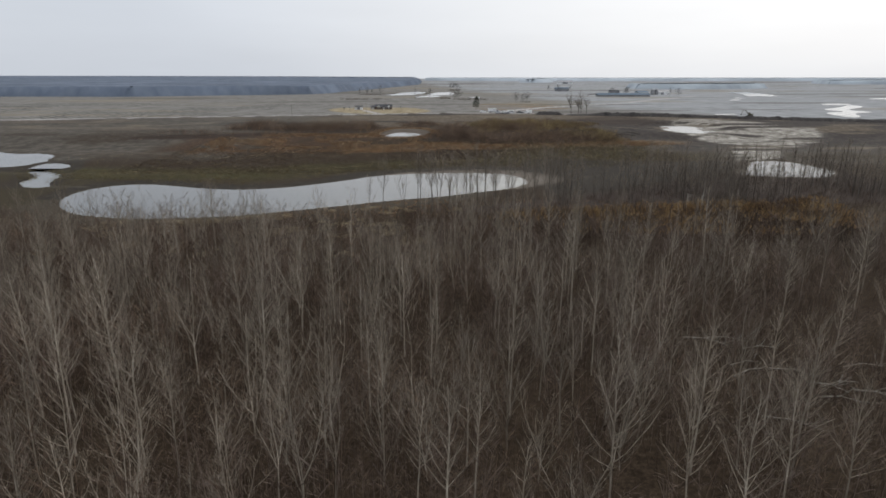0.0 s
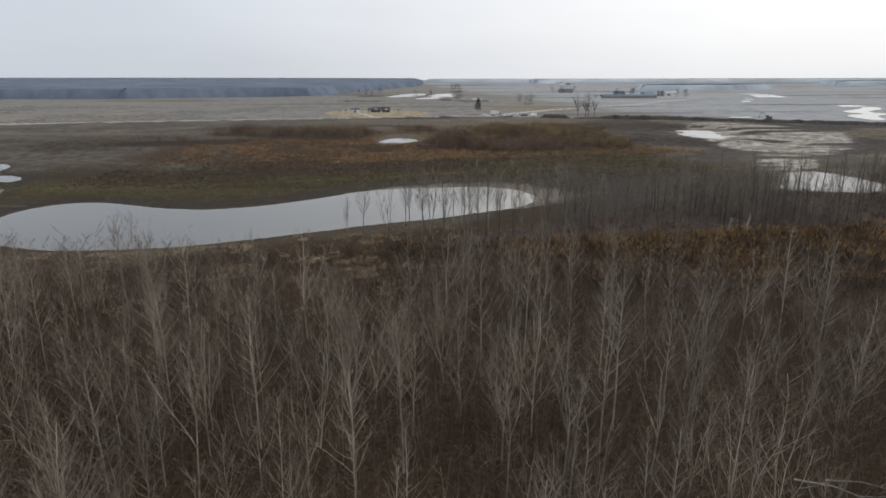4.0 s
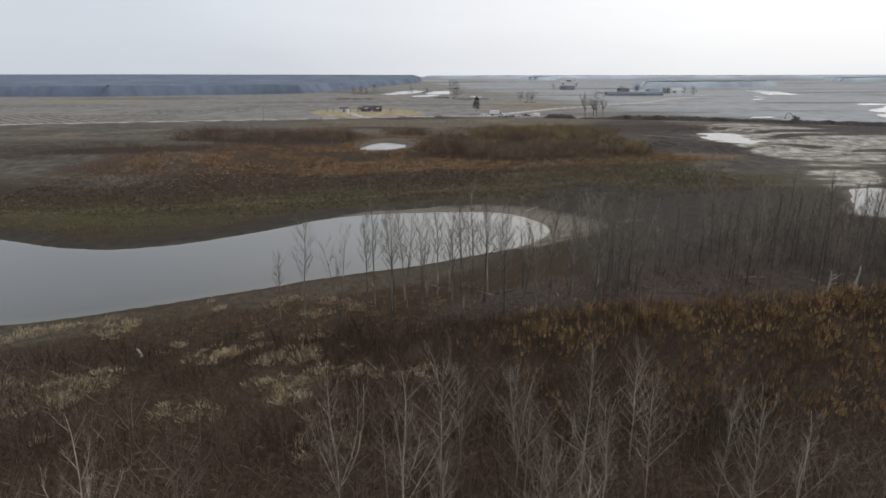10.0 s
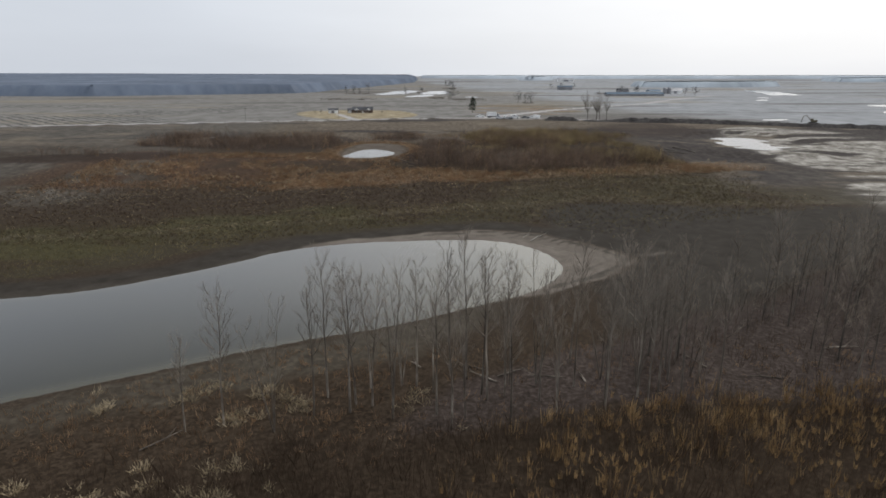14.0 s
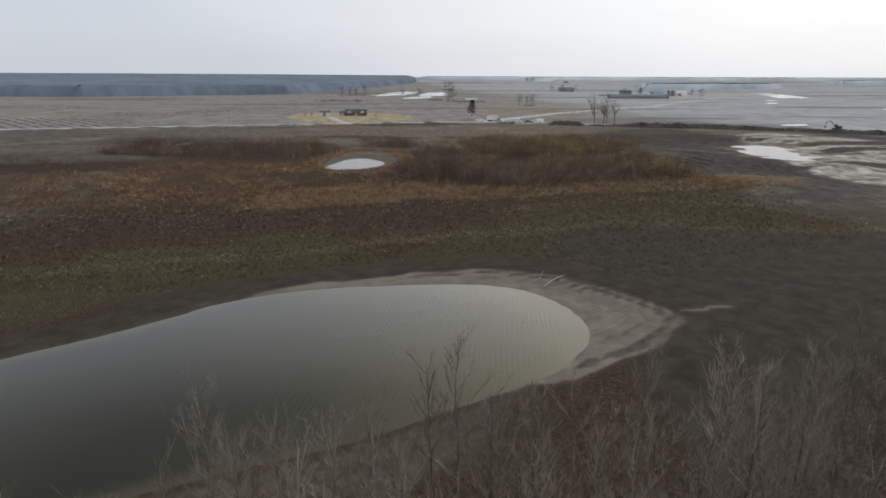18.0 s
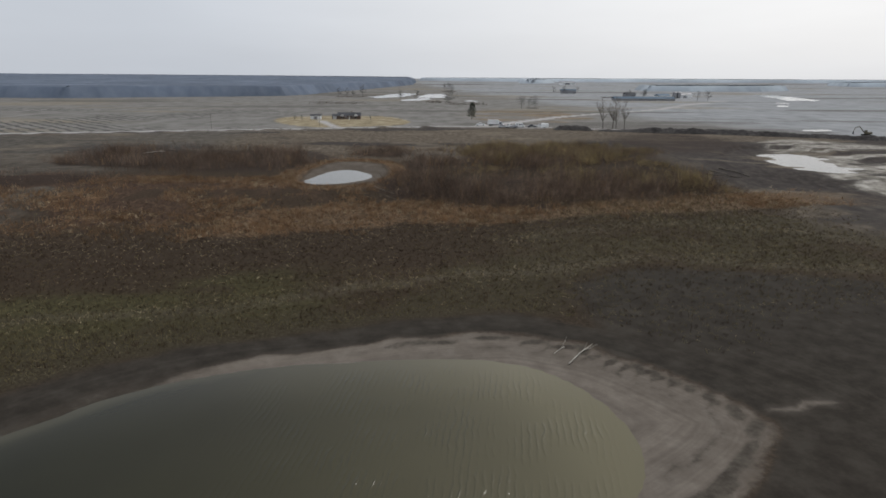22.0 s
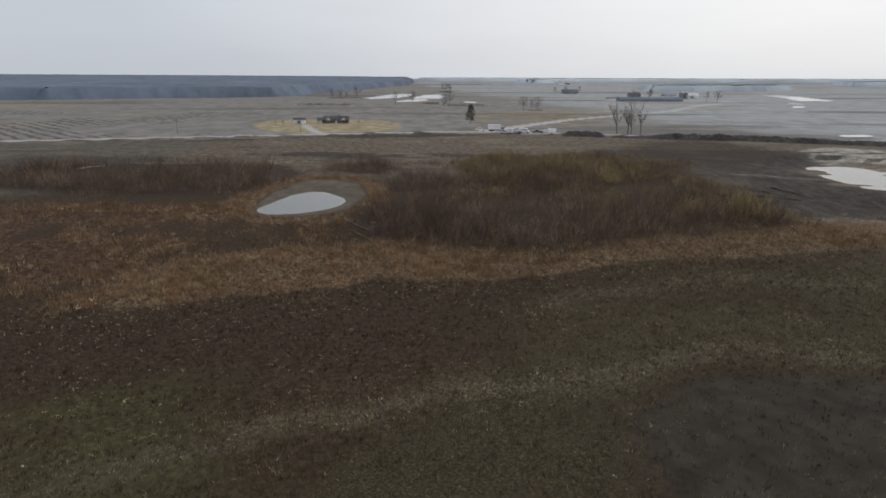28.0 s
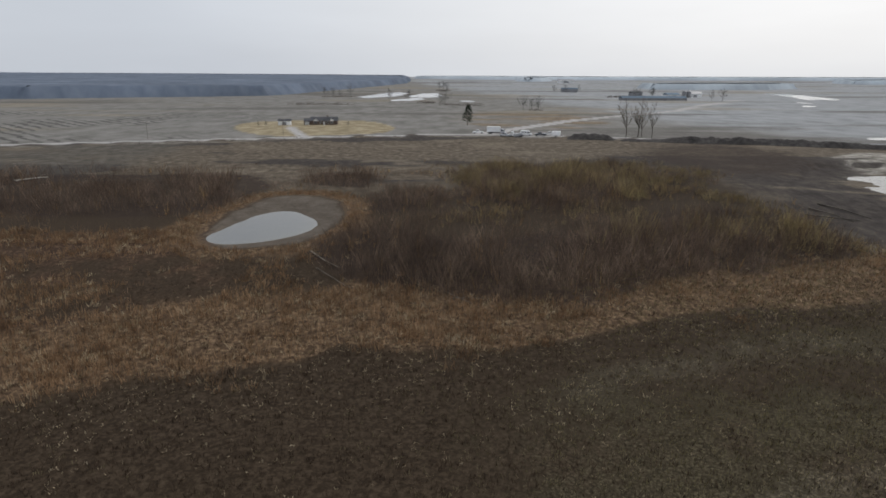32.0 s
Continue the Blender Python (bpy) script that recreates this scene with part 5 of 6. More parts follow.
def thick_w(x, y):
    between = ramp01(x, -105, -80) * (1 - ramp01(x, 92, 110)) * ramp01(y, 296 + 0.12 * np.abs(x), 312 + 0.12 * np.abs(x)) * (1 - ramp01(y, 395, 425))
    between = between * ramp01(fractal(x, y, 16, 47), 0.36, 0.56) * (np.hypot(x - 18, y - 320) > 6) * (np.hypot(x - 7, (y - 379) * 0.8) > 8)
    gaps = np.where(x < -31, ramp01(fractal(x, y, 14, 49), 0.4, 0.58) * ramp01(mounds(x, y, 16.0, 8.0), 0.2, 0.65), 0.08 + 0.92 * ramp01(0.55 * mounds(x, y, 16.0, 8.0) + 0.9 * mounds(x, y, 7.5, 3.0), 0.35, 0.85))
    return np.maximum(ramp01(thick_d(x, y), -4, 4) * gaps, between * np.where(x > 8, 0.9, 0.75)) * (np.hypot(x - 19, y - 325) > 4.5) * (inside_depth(SMALL_MUD, x, y) < -2)


def mounds(x, y, cell, seed):
    """Rounded bushes on a jittered grid: 1 at a bush's middle, 0 between the bushes."""
    best = np.zeros(x.shape)
    i0, j0 = np.floor(x / cell), np.floor(y / cell)
    for i in (-1, 0, 1):
        for j in (-1, 0, 1):
            a, b = i0 + i, j0 + j
            h1, h2, h3 = (np.sin(a * k1 + b * k2 + seed) * 43758.5453 % 1 for k1, k2 in ((127.1, 311.7), (269.5, 183.3), (419.2, 371.9)))
            d = np.hypot(x - (a + 0.15 + 0.7 * h1) * cell, y - (b + 0.15 + 0.7 * h2) * cell) / (cell * (0.45 + 0.45 * h3))
            best = np.maximum(best, np.sqrt(np.clip(1 - d * d, 0, 1)) * (0.55 + 0.45 * h3))
    return best


def thick_size(x, y):
    return (np.where(x < 0, 0.34, 0.36) + 0.5 * ramp01(thick_d(x, y), -5, 8)) * (0.1 + 0.8 * mounds(x, y, 7.5, 3.0) + 1.15 * mounds(x, y, 16.0, 8.0))


def olive_w(x, y):
    return thick_w(x, y) * ramp01(x, 6, 30) * ramp01(y + (fractal(x, y, 14, 19) - 0.5) * 70 + 0.35 * np.maximum(x - 50, 0), 312, 365) * ramp01(0.6 * fractal(x, y, 10, 39) + 0.4 * fractal(x, y, 3, 40), 0.42, 0.58)


stems(sized(cloud(26000, (-160, 100, 274, 428), 8, thick_w), thick_size), rng, 6, 3.2, 0.6, 0.018, M_BRUSH, "willow_thicket", "dense dark brown leafless willow thicket", "thicket", twigs=3, loose=0.55)
stems(sized(cloud(13500, (4, 96, 280, 428), 9, olive_w), thick_size), rng, 7, 3.3, 0.45, 0.026, M_BRUSH_OLIVE, "willow_thicket", "willow thicket with olive-yellow tips", "thicket", twigs=1, loose=0.28)

stems(sized(cloud(15000, (-130, 100, 284, 425), 29, lambda x, y: thick_w(x, y) * np.where(x > 5, 0.35 + 0.65 * ramp01(y, 318, 350), 0.3) * ramp01(fractal(x, y, 1.5, 48), 0.5, 0.7)), thick_size), rng, 4, 3.4, 0.35, 0.034, M_BRUSH_OCHRE, "willow_thicket", "ochre-tipped shoots above dark willow thicket", "thicket", loose=0.12)


def gold_w(x, y):
    e = y - gold_y(x) + (fractal(x, y, 8, 14) - 0.5) * 20
    band = ramp01(e, -4, 4) * (1 - ramp01(e, 15, 28)) * (1 - ramp01(x, 90, 125)) * (0.22 + 0.78 * ramp01(x, -54, -34))
    left = (x < 0) * ramp01(e, 10, 20) * (1 - ramp01(e, 38, 58)) * 0.6 * ramp01(fractal(x, y, 11, 44), 0.35, 0.6)
    rim_ = ramp01(inside_depth(SMALL_MUD, x, y), -8, -3)
    far = (1 - ramp01(np.abs(y - 317 + 8 * (fractal(x, y, 12, 45) - 0.5)), 2, 7)) * (x < -33) * ramp01(x, -95, -80) * 0.9
    return np.maximum.reduce([far, band * (0.15 + 0.85 * ramp01(fractal(x, y, 9, 33), 0.38, 0.62)), left, rim_ * 0.8]) * (inside_depth(SMALL_MUD, x, y) < -1) * (1 - thick_w(x, y))


stems(cloud(80000, (-110, 125, 250, 380), 10, gold_w), rng, 7, 1.1, 0.5, 0.03, M_REED, "gold_reeds", "golden-brown dry reeds in a broad band", "reeds", loose=0.5)
stems(cloud(70000, (-110, 130, 250, 380), 11, lambda x, y: gold_w(x, y) * ramp01(fractal(x, y, 1.6, 43), 0.5, 0.7)), rng, 7, 0.8, 0.7, 0.026, M_STRAW, "straw_reeds", "pale straw-coloured bent reeds", "reeds", loose=0.5)


def tuss_w(x, y):
    return view(x, y - 60) * ramp01(y - far_bank_y(x), 2, 14) * (1 - ramp01(y - gold_y(x), 0, 45)) * (1 - ramp01(x, 75, 112)) * dry(x, y) * (inside_depth(MUDBANK, x, y) < -7) * (1 - 0.6 * ramp01(x, 18, 40) * (1 - ramp01(y - strip_y(x), -9, 0)))


stems(cloud(120000, (-150, 130, 175, 325), 12, lambda x, y: tuss_w(x, y) * 0.8 * (1 - 0.93 * ramp01(y - strip_y(x), 0, 12) * (1 - ramp01(x, 0, 55)))), rng, 5, 0.5, 0.4, 0.024, M_SEDGE, "sedge_tufts", "short olive sedge tufts on drying mud", "sedge", loose=0.7)
stems(cloud(60000, (-115, 130, 205, 330), 13, lambda x, y: tuss_w(x, y) * 0.6), rng, 6, 0.5, 0.6, 0.028, M_BRUSH_DARK, "brown_tussocks", "small dark brown weed tussocks", "weeds", loose=0.6)
stems(cloud(34000, (-115, 130, 205, 330), 16, lambda x, y: tuss_w(x, y) * np.maximum.reduce([0.75 * (1 - ramp01(np.abs(y - gold_y(x) + 5 + 10 * (fractal(x, y, 7, 59) - 0.5)), 2, 9)), 0.35 * ramp01(fractal(x, y, 3, 53), 0.4, 0.6), np.maximum(1 - ramp01(np.abs(y - strip_y(x) + 6 * (fractal(x, y, 10, 57) - 0.5)), 1, 5), (1 - ramp01(np.abs(y - arc_y(x) + 6 * (fractal(x, y, 10, 57) - 0.5)), 2, 8)) * (x > 20))])), rng, 4, 0.27, 0.8, 0.04, M_STRAW, "straw_tufts", "scattered pale straw tufts", "grass", loose=0.7)


def strips(x, y):
    """Scrub along the road, hedgerows and the rough round the flood pools."""
    w = (1 - ramp01(np.abs(y - road_y(x) + 7), 1, 3)) * ramp01(fractal(x, y, 14, 66), 0.5, 0.62) * (x > -125) * (x < 5)
    for cx, cy, rx, ry in ((-104, 852, 36, 7), (-122, 1090, 24, 8), (38, 848, 24, 9), (100, 757, 7, 5), (5, 900, 16, 10), (27, 1500, 18, 14), (300, 1130, 40, 20)):
        w = np.maximum(w, np.hypot((x - cx) / rx, (y - cy) / ry) < 1)
    return w


for box_ in ((-130, 10, 455, 530), (-150, 110, 600, 1110), (0, 345, 1100, 1520)):
    stems(cloud(int((box_[1] - box_[0]) * (box_[3] - box_[2]) * 0.17), box_, 18, strips), rng, 7, 1.6 if box_[2] < 500 else 3.0, 0.5, 0.05, M_BRUSH_FAR, "field_scrub", "grey-brown leafless scrub along field edges", "scrub", loose=0.5)


# ---- far woods ----
def far_wood(outline, height, label, seed, cell=26, mat=None):
    """A leafless wood far off: an uneven canopy over its whole outline with a ragged front of stems."""
    p = rounded(outline, 1)
    x0, y0 = p.min(0)
    x1, y1 = p.max(0)
    xs, ys = np.arange(x0 - cell, x1 + cell, cell), np.arange(y0 - cell, y1 + cell, cell)
    X, Y = np.meshgrid(xs, ys)
    r = np.random.RandomState(seed)
    X, Y = X + r.uniform(-0.3, 0.3, X.shape) * cell, Y + r.uniform(-0.3, 0.3, X.shape) * cell
    d = inside_depth(p, X, Y)
    base = ground_z(X.ravel(), Y.ravel()).reshape(X.shape)
    Z = base + np.where(d > 0, height * (0.78 + 0.14 * fractal(X, Y, 90, seed) + r.uniform(-0.07, 0.07, X.shape)), -0.5)
    ok = d > -cell * 1.1
    V = np.stack([X, Y, Z], -1).reshape(-1, 3)
    i = np.arange(X.size).reshape(X.shape)
    q = np.stack([i[:-1, :-1], i[:-1, 1:], i[1:, 1:], i[1:, :-1]], -1).reshape(-1, 4)
    q = q[(d.ravel()[q] > 18).all(1)]
    c = np.vstack([p, p[:1]])
    run = np.r_[0, np.cumsum(np.hypot(*np.diff(c, axis=0).T))]
    s = np.linspace(0, run[-1], int(run[-1] / 7))
    ex, ey = np.interp(s, run, c[:, 0]), np.interp(s, run, c[:, 1])
    gz = ground_z(ex, ey)
    top = gz + height * (0.86 + 0.16 * fractal(ex, ey, 60, seed) + r.uniform(-0.07, 0.07, len(s)))
    k = len(V)
    inx, iny = np.gradient(ey), -np.gradient(ex)
    size = np.maximum(np.hypot(inx, iny), 1e-6)
    side = 1.0 if inside_depth(p, ex[5:6] + inx[5:6] / size[5] * 3, ey[5:6] + iny[5:6] / size[5] * 3)[0] > 0 else -1.0
    back = side * r.uniform(9, 16, len(s)) / size
    deep = side * 34.0 / size
    V = np.vstack([V, np.stack([ex, ey, gz - 0.5], 1), np.stack([ex + inx * back, ey + iny * back, top], 1), np.stack([ex + inx * deep, ey + iny * deep, gz + height * (0.95 + 0.08 * fractal(ex, ey, 90, seed))], 1)])
    e = k + np.arange(len(s) - 1)
    n = len(s)
    q = np.vstack([q, np.stack([e, e + 1, e + 1 + n, e + n], 1), np.stack([e + n, e + 1 + n, e + 1 + 2 * n, e + 2 * n], 1)])
    ob = new("far_wood", mesh_of("far_wood", [tuple(v) for v in V.tolist()], q.tolist(), mat or M_FARWOOD, True))
    return tagged(ob, label, "woods", kind="stuff")


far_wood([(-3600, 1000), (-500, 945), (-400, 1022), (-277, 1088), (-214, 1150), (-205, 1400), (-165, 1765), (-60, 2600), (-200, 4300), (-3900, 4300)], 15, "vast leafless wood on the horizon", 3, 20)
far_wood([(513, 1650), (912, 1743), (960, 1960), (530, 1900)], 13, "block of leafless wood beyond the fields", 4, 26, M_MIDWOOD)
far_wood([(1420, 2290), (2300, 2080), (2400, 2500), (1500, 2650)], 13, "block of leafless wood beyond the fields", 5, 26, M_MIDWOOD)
far_wood([(350, 2790), (490, 2850), (540, 3080), (360, 3040)], 15, "small grove beyond the fields", 6, 26, M_HAZEWOOD)
far_wood([(-100, 3300), (1500, 3200), (4200, 2600), (4300, 3000), (1600, 3700), (-100, 3800)], 13, "far belt of leafless wood on the horizon", 7, 40, M_HAZEWOOD)


# ---- plain materials of built things ----
M_SHINGLE = material("dark_shingle", [(0.06, 0.06, 0.064), (0.11, 0.11, 0.115)], 1.5, 0.9, stretch=(1, 1, 3))
M_BRICK = material("brown_brick_wall", [(0.10, 0.075, 0.06), (0.16, 0.12, 0.10)], 2.0, 0.9)
M_WHITE = material("white_paint", [(0.60, 0.60, 0.60), (0.76, 0.76, 0.75)], 0.7, 0.5, bump=0.05)
M_GLASS = material("dark_window_glass", [(0.02, 0.023, 0.028), (0.035, 0.04, 0.045)], 0.5, 0.08, bump=0)
M_TYRE = material("black_tyre_rubber", [(0.015, 0.015, 0.015), (0.03, 0.03, 0.03)], 3.0, 0.85)
M_STEEL = material("grey_steel", [(0.16, 0.16, 0.165), (0.30, 0.30, 0.31)], 1.0, 0.5, metal=0.6)
M_BLUEROOF = material("blue_grey_metal_roof", [(0.11, 0.145, 0.18), (0.16, 0.20, 0.24)], 0.2, 0.9, stretch=(0.3, 3, 1))
M_YELLOW = material("dull_yellow_machine_paint", [(0.09, 0.078, 0.05), (0.14, 0.12, 0.075)], 0.8, 0.6)
M_POLE = material("weathered_pole_wood", [(0.16, 0.145, 0.125), (0.26, 0.235, 0.205)], 1.5, 0.9, stretch=(1, 1, 0.2))
M_SILVER = material("silver_vehicle_paint", [(0.35, 0.36, 0.38), (0.48, 0.49, 0.51)], 0.6, 0.35, metal=0.3, bump=0)
M_TAILGATE = material("dark_truck_paint", [(0.05, 0.055, 0.065), (0.09, 0.095, 0.11)], 0.6, 0.4, bump=0)


def at_ground(x, y, turn=0.0, lift=0.0):
    return Matrix.Translation((x, y, float(ground_z(np.array([x]), np.array([y]))[0]) + lift)) @ Matrix.Rotation(radians(turn), 4, "Z")


def prism(profile, x0, x1):
    """A bmesh of a profile in (y, z) drawn out along x."""
    bm = bmesh.new()
    a = [bm.verts.new((x0, y, z)) for y, z in profile]
    b = [bm.verts.new((x1, y, z)) for y, z in profile]
    bm.faces.new(a[::-1])
    bm.faces.new(b)
    for k in range(len(a)):
        j = (k + 1) % len(a)
        bm.faces.new((a[k], a[j], b[j], b[k]))
    bmesh.ops.recalc_face_normals(bm, faces=bm.faces[:])
    return bm


def window(parent, x, y, z, w, h):
    """A window set on a wall that faces -y."""
    f = part("window", boxed(x - w / 2, x + w / 2, y - 0.06, y + 0.05, z, z + h), M_WHITE, parent, "white framed window")
    part("pane", boxed(x - w / 2 + 0.1, x + w / 2 - 0.1, y - 0.075, y - 0.05, z + 0.1, z + h - 0.1), M_GLASS, f)
    return f


def ranch_house(m):
    h = thing("house", "low dark-roofed ranch house with white gables on a dry lawn", "house", m)
    part("wall", boxed(-9, 9, -4.5, 4.5, -0.3, 2.7), M_BRICK, h)
    roof = part("roof", prism([(-5.2, 2.6), (5.2, 2.6), (0.3, 5.2), (-0.3, 5.2)], -9.5, 9.5), M_SHINGLE, h)
    part("chimney", boxed(1.6, 2.4, 0.8, 1.6, 4.2, 6.1), M_BRICK, roof)
    for x, w in ((-5.4, 2.1), (5.6, 1.9)):
        bm = bmesh.new()
        pts = [(-w, 2.5), (w, 2.5), (0, 4.3)]
        a = [bm.verts.new((x + u, -5.6, v)) for u, v in pts]
        b = [bm.verts.new((x + u, -1.5, v)) for u, v in pts]
        bm.faces.new(a)
        for k in range(3):
            j = (k + 1) % 3
            bm.faces.new((a[j], a[k], b[k], b[j]))
        g = part("gable", bm, M_WHITE, h, "white boarded gable")
        for s in (-1, 1):
            rb = bmesh.new()
            v = [rb.verts.new(c) for c in ((x + s * (w + 0.4), -5.9, 2.42), (x, -5.9, 4.48), (x, -1.2, 4.48), (x + s * (w + 0.4), -1.2, 2.42),
                                           (x + s * (w + 0.4), -5.9, 2.25), (x, -5.9, 4.31), (x, -1.2, 4.31), (x + s * (w + 0.4), -1.2, 2.25))]
            for f in ((0, 1, 2, 3), (7, 6, 5, 4), (0, 4, 5, 1), (1, 5, 6, 2), (2, 6, 7, 3), (3, 7, 4, 0)):
                rb.faces.new([v[i] for i in f])
            part("gable_roof", rb, M_SHINGLE, g)
        part("gable_wall", boxed(x - w + 0.15, x + w - 0.15, -5.4, -4.4, -0.3, 2.5), M_BRICK, h)
        window(h, x, -5.42, 0.9, 1.7, 1.2)
    for x in (-2.2, 2.6):
        window(h, x, -4.53, 0.9, 1.5, 1.2)
    d = part("door", boxed(-0.3, 0.7, -4.6, -4.45, 0.0, 2.1), M_WHITE, h, "white front door")
    part("handle", boxed(0.5, 0.58, -4.68, -4.6, 1.0, 1.1), M_STEEL, d)
    part("garage", boxed(-13.6, -9, -3.4, 3.6, -0.3, 2.4), M_BRICK, h)
    part("garage_roof", prism([(-4.0, 2.35), (4.2, 2.35), (0.1, 4.0)], -14.0, -9.1), M_SHINGLE, h)
    part("garage_door", boxed(-13.0, -10.2, -3.47, -3.35, 0.0, 2.1), M_WHITE, h)
    return h


ranch_house(at_ground(-54.6, 589, 4, 0.05) @ Matrix.Scale(0.86, 4))


def shed(m, w, d, h, label, wall, roof, name="shed"):
    s = thing(name, label, "building", m)
    part("wall", boxed(-w / 2, w / 2, -d / 2, d / 2, -0.4, h), wall, s)
    part("roof", prism([(-d / 2 - 0.4, h - 0.05), (d / 2 + 0.4, h - 0.05), (0, h + d * 0.22)], -w / 2 - 0.4, w / 2 + 0.4), roof, s)
    part("door", boxed(-w * 0.16, w * 0.16, -d / 2 - 0.08, -d / 2 + 0.02, -0.1, h * 0.8), M_STEEL, s)
    return s


shed(at_ground(-77, 583, 4), 7, 5, 2.4, "small dark shed with pale front in the yard", M_WHITE, M_SHINGLE)
shed(at_ground(290, 1017, 6), 86, 12, 3.0, "long low barn with blue-grey metal roof", M_STEEL, M_BLUEROOF, "barn")
shed(at_ground(352, 1120, 20), 22, 12, 4.5, "pale farm shed beside leafless trees", M_WHITE, M_BLUEROOF, "barn")
shed(at_ground(402, 1160, -10), 16, 10, 4.5, "white farm shed beside leafless trees", M_WHITE, M_STEEL, "barn")
shed(at_ground(322, 1190, 15), 18, 10, 5.5, "grey farmhouse among leafless trees", M_STEEL, M_SHINGLE, "farmhouse")
shed(at_ground(430, 1225, 0), 16, 10, 4.5, "white farm shed beside leafless trees", M_WHITE, M_STEEL, "barn")
shed(at_ground(268, 1425, 0), 30, 12, 6.0, "far grey farm shed among trees", M_STEEL, M_BLUEROOF, "barn")
shed(at_ground(500, 2600, 0), 60, 20, 8.0, "far white farm shed in open fields", M_WHITE, M_STEEL, "barn")


def silo(m, r, h):
    s = thing("silo", "grey steel grain silo with conical roof", "silo", m, "grain silos")
    bm = bmesh.new()
    bmesh.ops.create_cone(bm, cap_ends=True, segments=20, radius1=r, radius2=r, depth=h, matrix=Matrix.Translation((0, 0, h / 2 - 0.2)))
    part("shell", bm, M_STEEL, s)
    bm = bmesh.new()
    bmesh.ops.create_cone(bm, cap_ends=True, segments=20, radius1=r + 0.25, radius2=0.3, depth=r * 0.7, matrix=Matrix.Translation((0, 0, h + r * 0.35 - 0.2)))
    part("roof", bm, M_STEEL, s)
    return s


for x, y in ((376, 1135), (384, 1138)):
    silo(at_ground(x, y), 3.2, 9)


# ---- the conifer by the road ----
def conifer(m):
    r = random.Random(9)
    t = thing("conifer_tree", "dark green conifer with uneven clumped boughs beside the road", "tree", m)
    tv, tf = [], []
    pts = [Vector((0.05 * k, 0, -0.3 + 1.35 * k)) for k in range(10)]
    tube(tv, tf, pts, [0.24 * (1 - k / 10.5) for k in range(10)], 7)
    cv, cf = [], []
    for k in range(46):
        z = 2.2 + 9.6 * k / 46
        ln = (0.9 + 2.5 * math.sin(math.pi * min(1, (z + 1.5) / 12.5)) ** 0.8) * r.uniform(0.65, 1.15)
        az = k * 2.4 + r.uniform(-.4, .4)
        p0 = Vector((0.037 * z, 0, z))
        p1 = p0 + Vector((math.cos(az) * ln * 0.5, math.sin(az) * ln * 0.5, 0.15))
        p2 = p0 + Vector((math.cos(az) * ln, math.sin(az) * ln, 0.55 * r.random()))
        tube(tv, tf, [p0, p1, p2], [0.05, 0.035, 0.015], 4)
        for j in range(34):
            q = p0.lerp(p2, r.uniform(0.3, 1.05)) + Vector((r.gauss(0, .28), r.gauss(0, .28), r.gauss(0.1, .2)))
            for e in range(5):
                d = Vector((r.gauss(0, 1), r.gauss(0, 1), r.gauss(0.3, 0.7))).normalized() * r.uniform(0.25, 0.5)
                w = d.orthogonal().normalized() * 0.06
                b = len(cv)
                cv += [tuple(q - w), tuple(q + w), tuple(q + d)]
                cf.append((b, b + 1, b + 2))
    part("trunk", mesh_of("trunk", tv, tf, M_BARK_DARK, True), None, t)
    part("crown", mesh_of("crown", cv, cf, M_NEEDLES), None, t)
    return t


conifer(at_ground(31.5, 585))


# ---- vehicles parked on the road ----
def wheel(parent, x, y, r):
    bm = bmesh.new()
    bmesh.ops.create_cone(bm, cap_ends=True, segments=16, radius1=r, radius2=r, depth=0.28, matrix=Matrix.Translation((x, y, r)) @ Matrix.Rotation(radians(90), 4, "X"))
    bmesh.ops.bevel(bm, geom=[e for e in bm.edges if len(e.link_faces) == 2 and e.calc_face_angle(0) > 1], offset=0.04, segments=1, affect="EDGES")
    w = part("wheel", bm, M_TYRE, parent)
    bm = bmesh.new()
    bmesh.ops.create_cone(bm, cap_ends=True, segments=12, radius1=r * 0.55, radius2=r * 0.5, depth=0.31, matrix=Matrix.Translation((x, y, r)) @ Matrix.Rotation(radians(90), 4, "X"))
    part("rim", bm, M_STEEL, w)


def shell(profile, half, taper=0.0):
    """A car body: its side outline in (x, z), drawn across the width with the upper parts drawn in."""
    top = max(z for _, z in profile)
    bm = bmesh.new()
    rings = []
    for s in (-1, 1):
        rings.append([bm.verts.new((x, s * (half - taper * max(0, (z - 0.9) / max(top - 0.9, 0.1))), z)) for x, z in profile])
    bm.faces.new(rings[0])
    bm.faces.new(rings[1][::-1])
    for k in range(len(profile)):
        j = (k + 1) % len(profile)
        bm.faces.new((rings[0][k], rings[1][k], rings[1][j], rings[0][j]))
    bmesh.ops.recalc_face_normals(bm, faces=bm.faces[:])
    bmesh.ops.bevel(bm, geom=bm.edges[:], offset=0.05, segments=1, affect="EDGES")
    return bm


def lamps(v, x, half, z, front=True):
    for s in (-1, 1):
        part("headlight" if front else "tail_light", boxed(x - 0.04, x + 0.04, s * (half - 0.3) - 0.14, s * (half - 0.3) + 0.14, z, z + 0.18), M_SILVER, v)


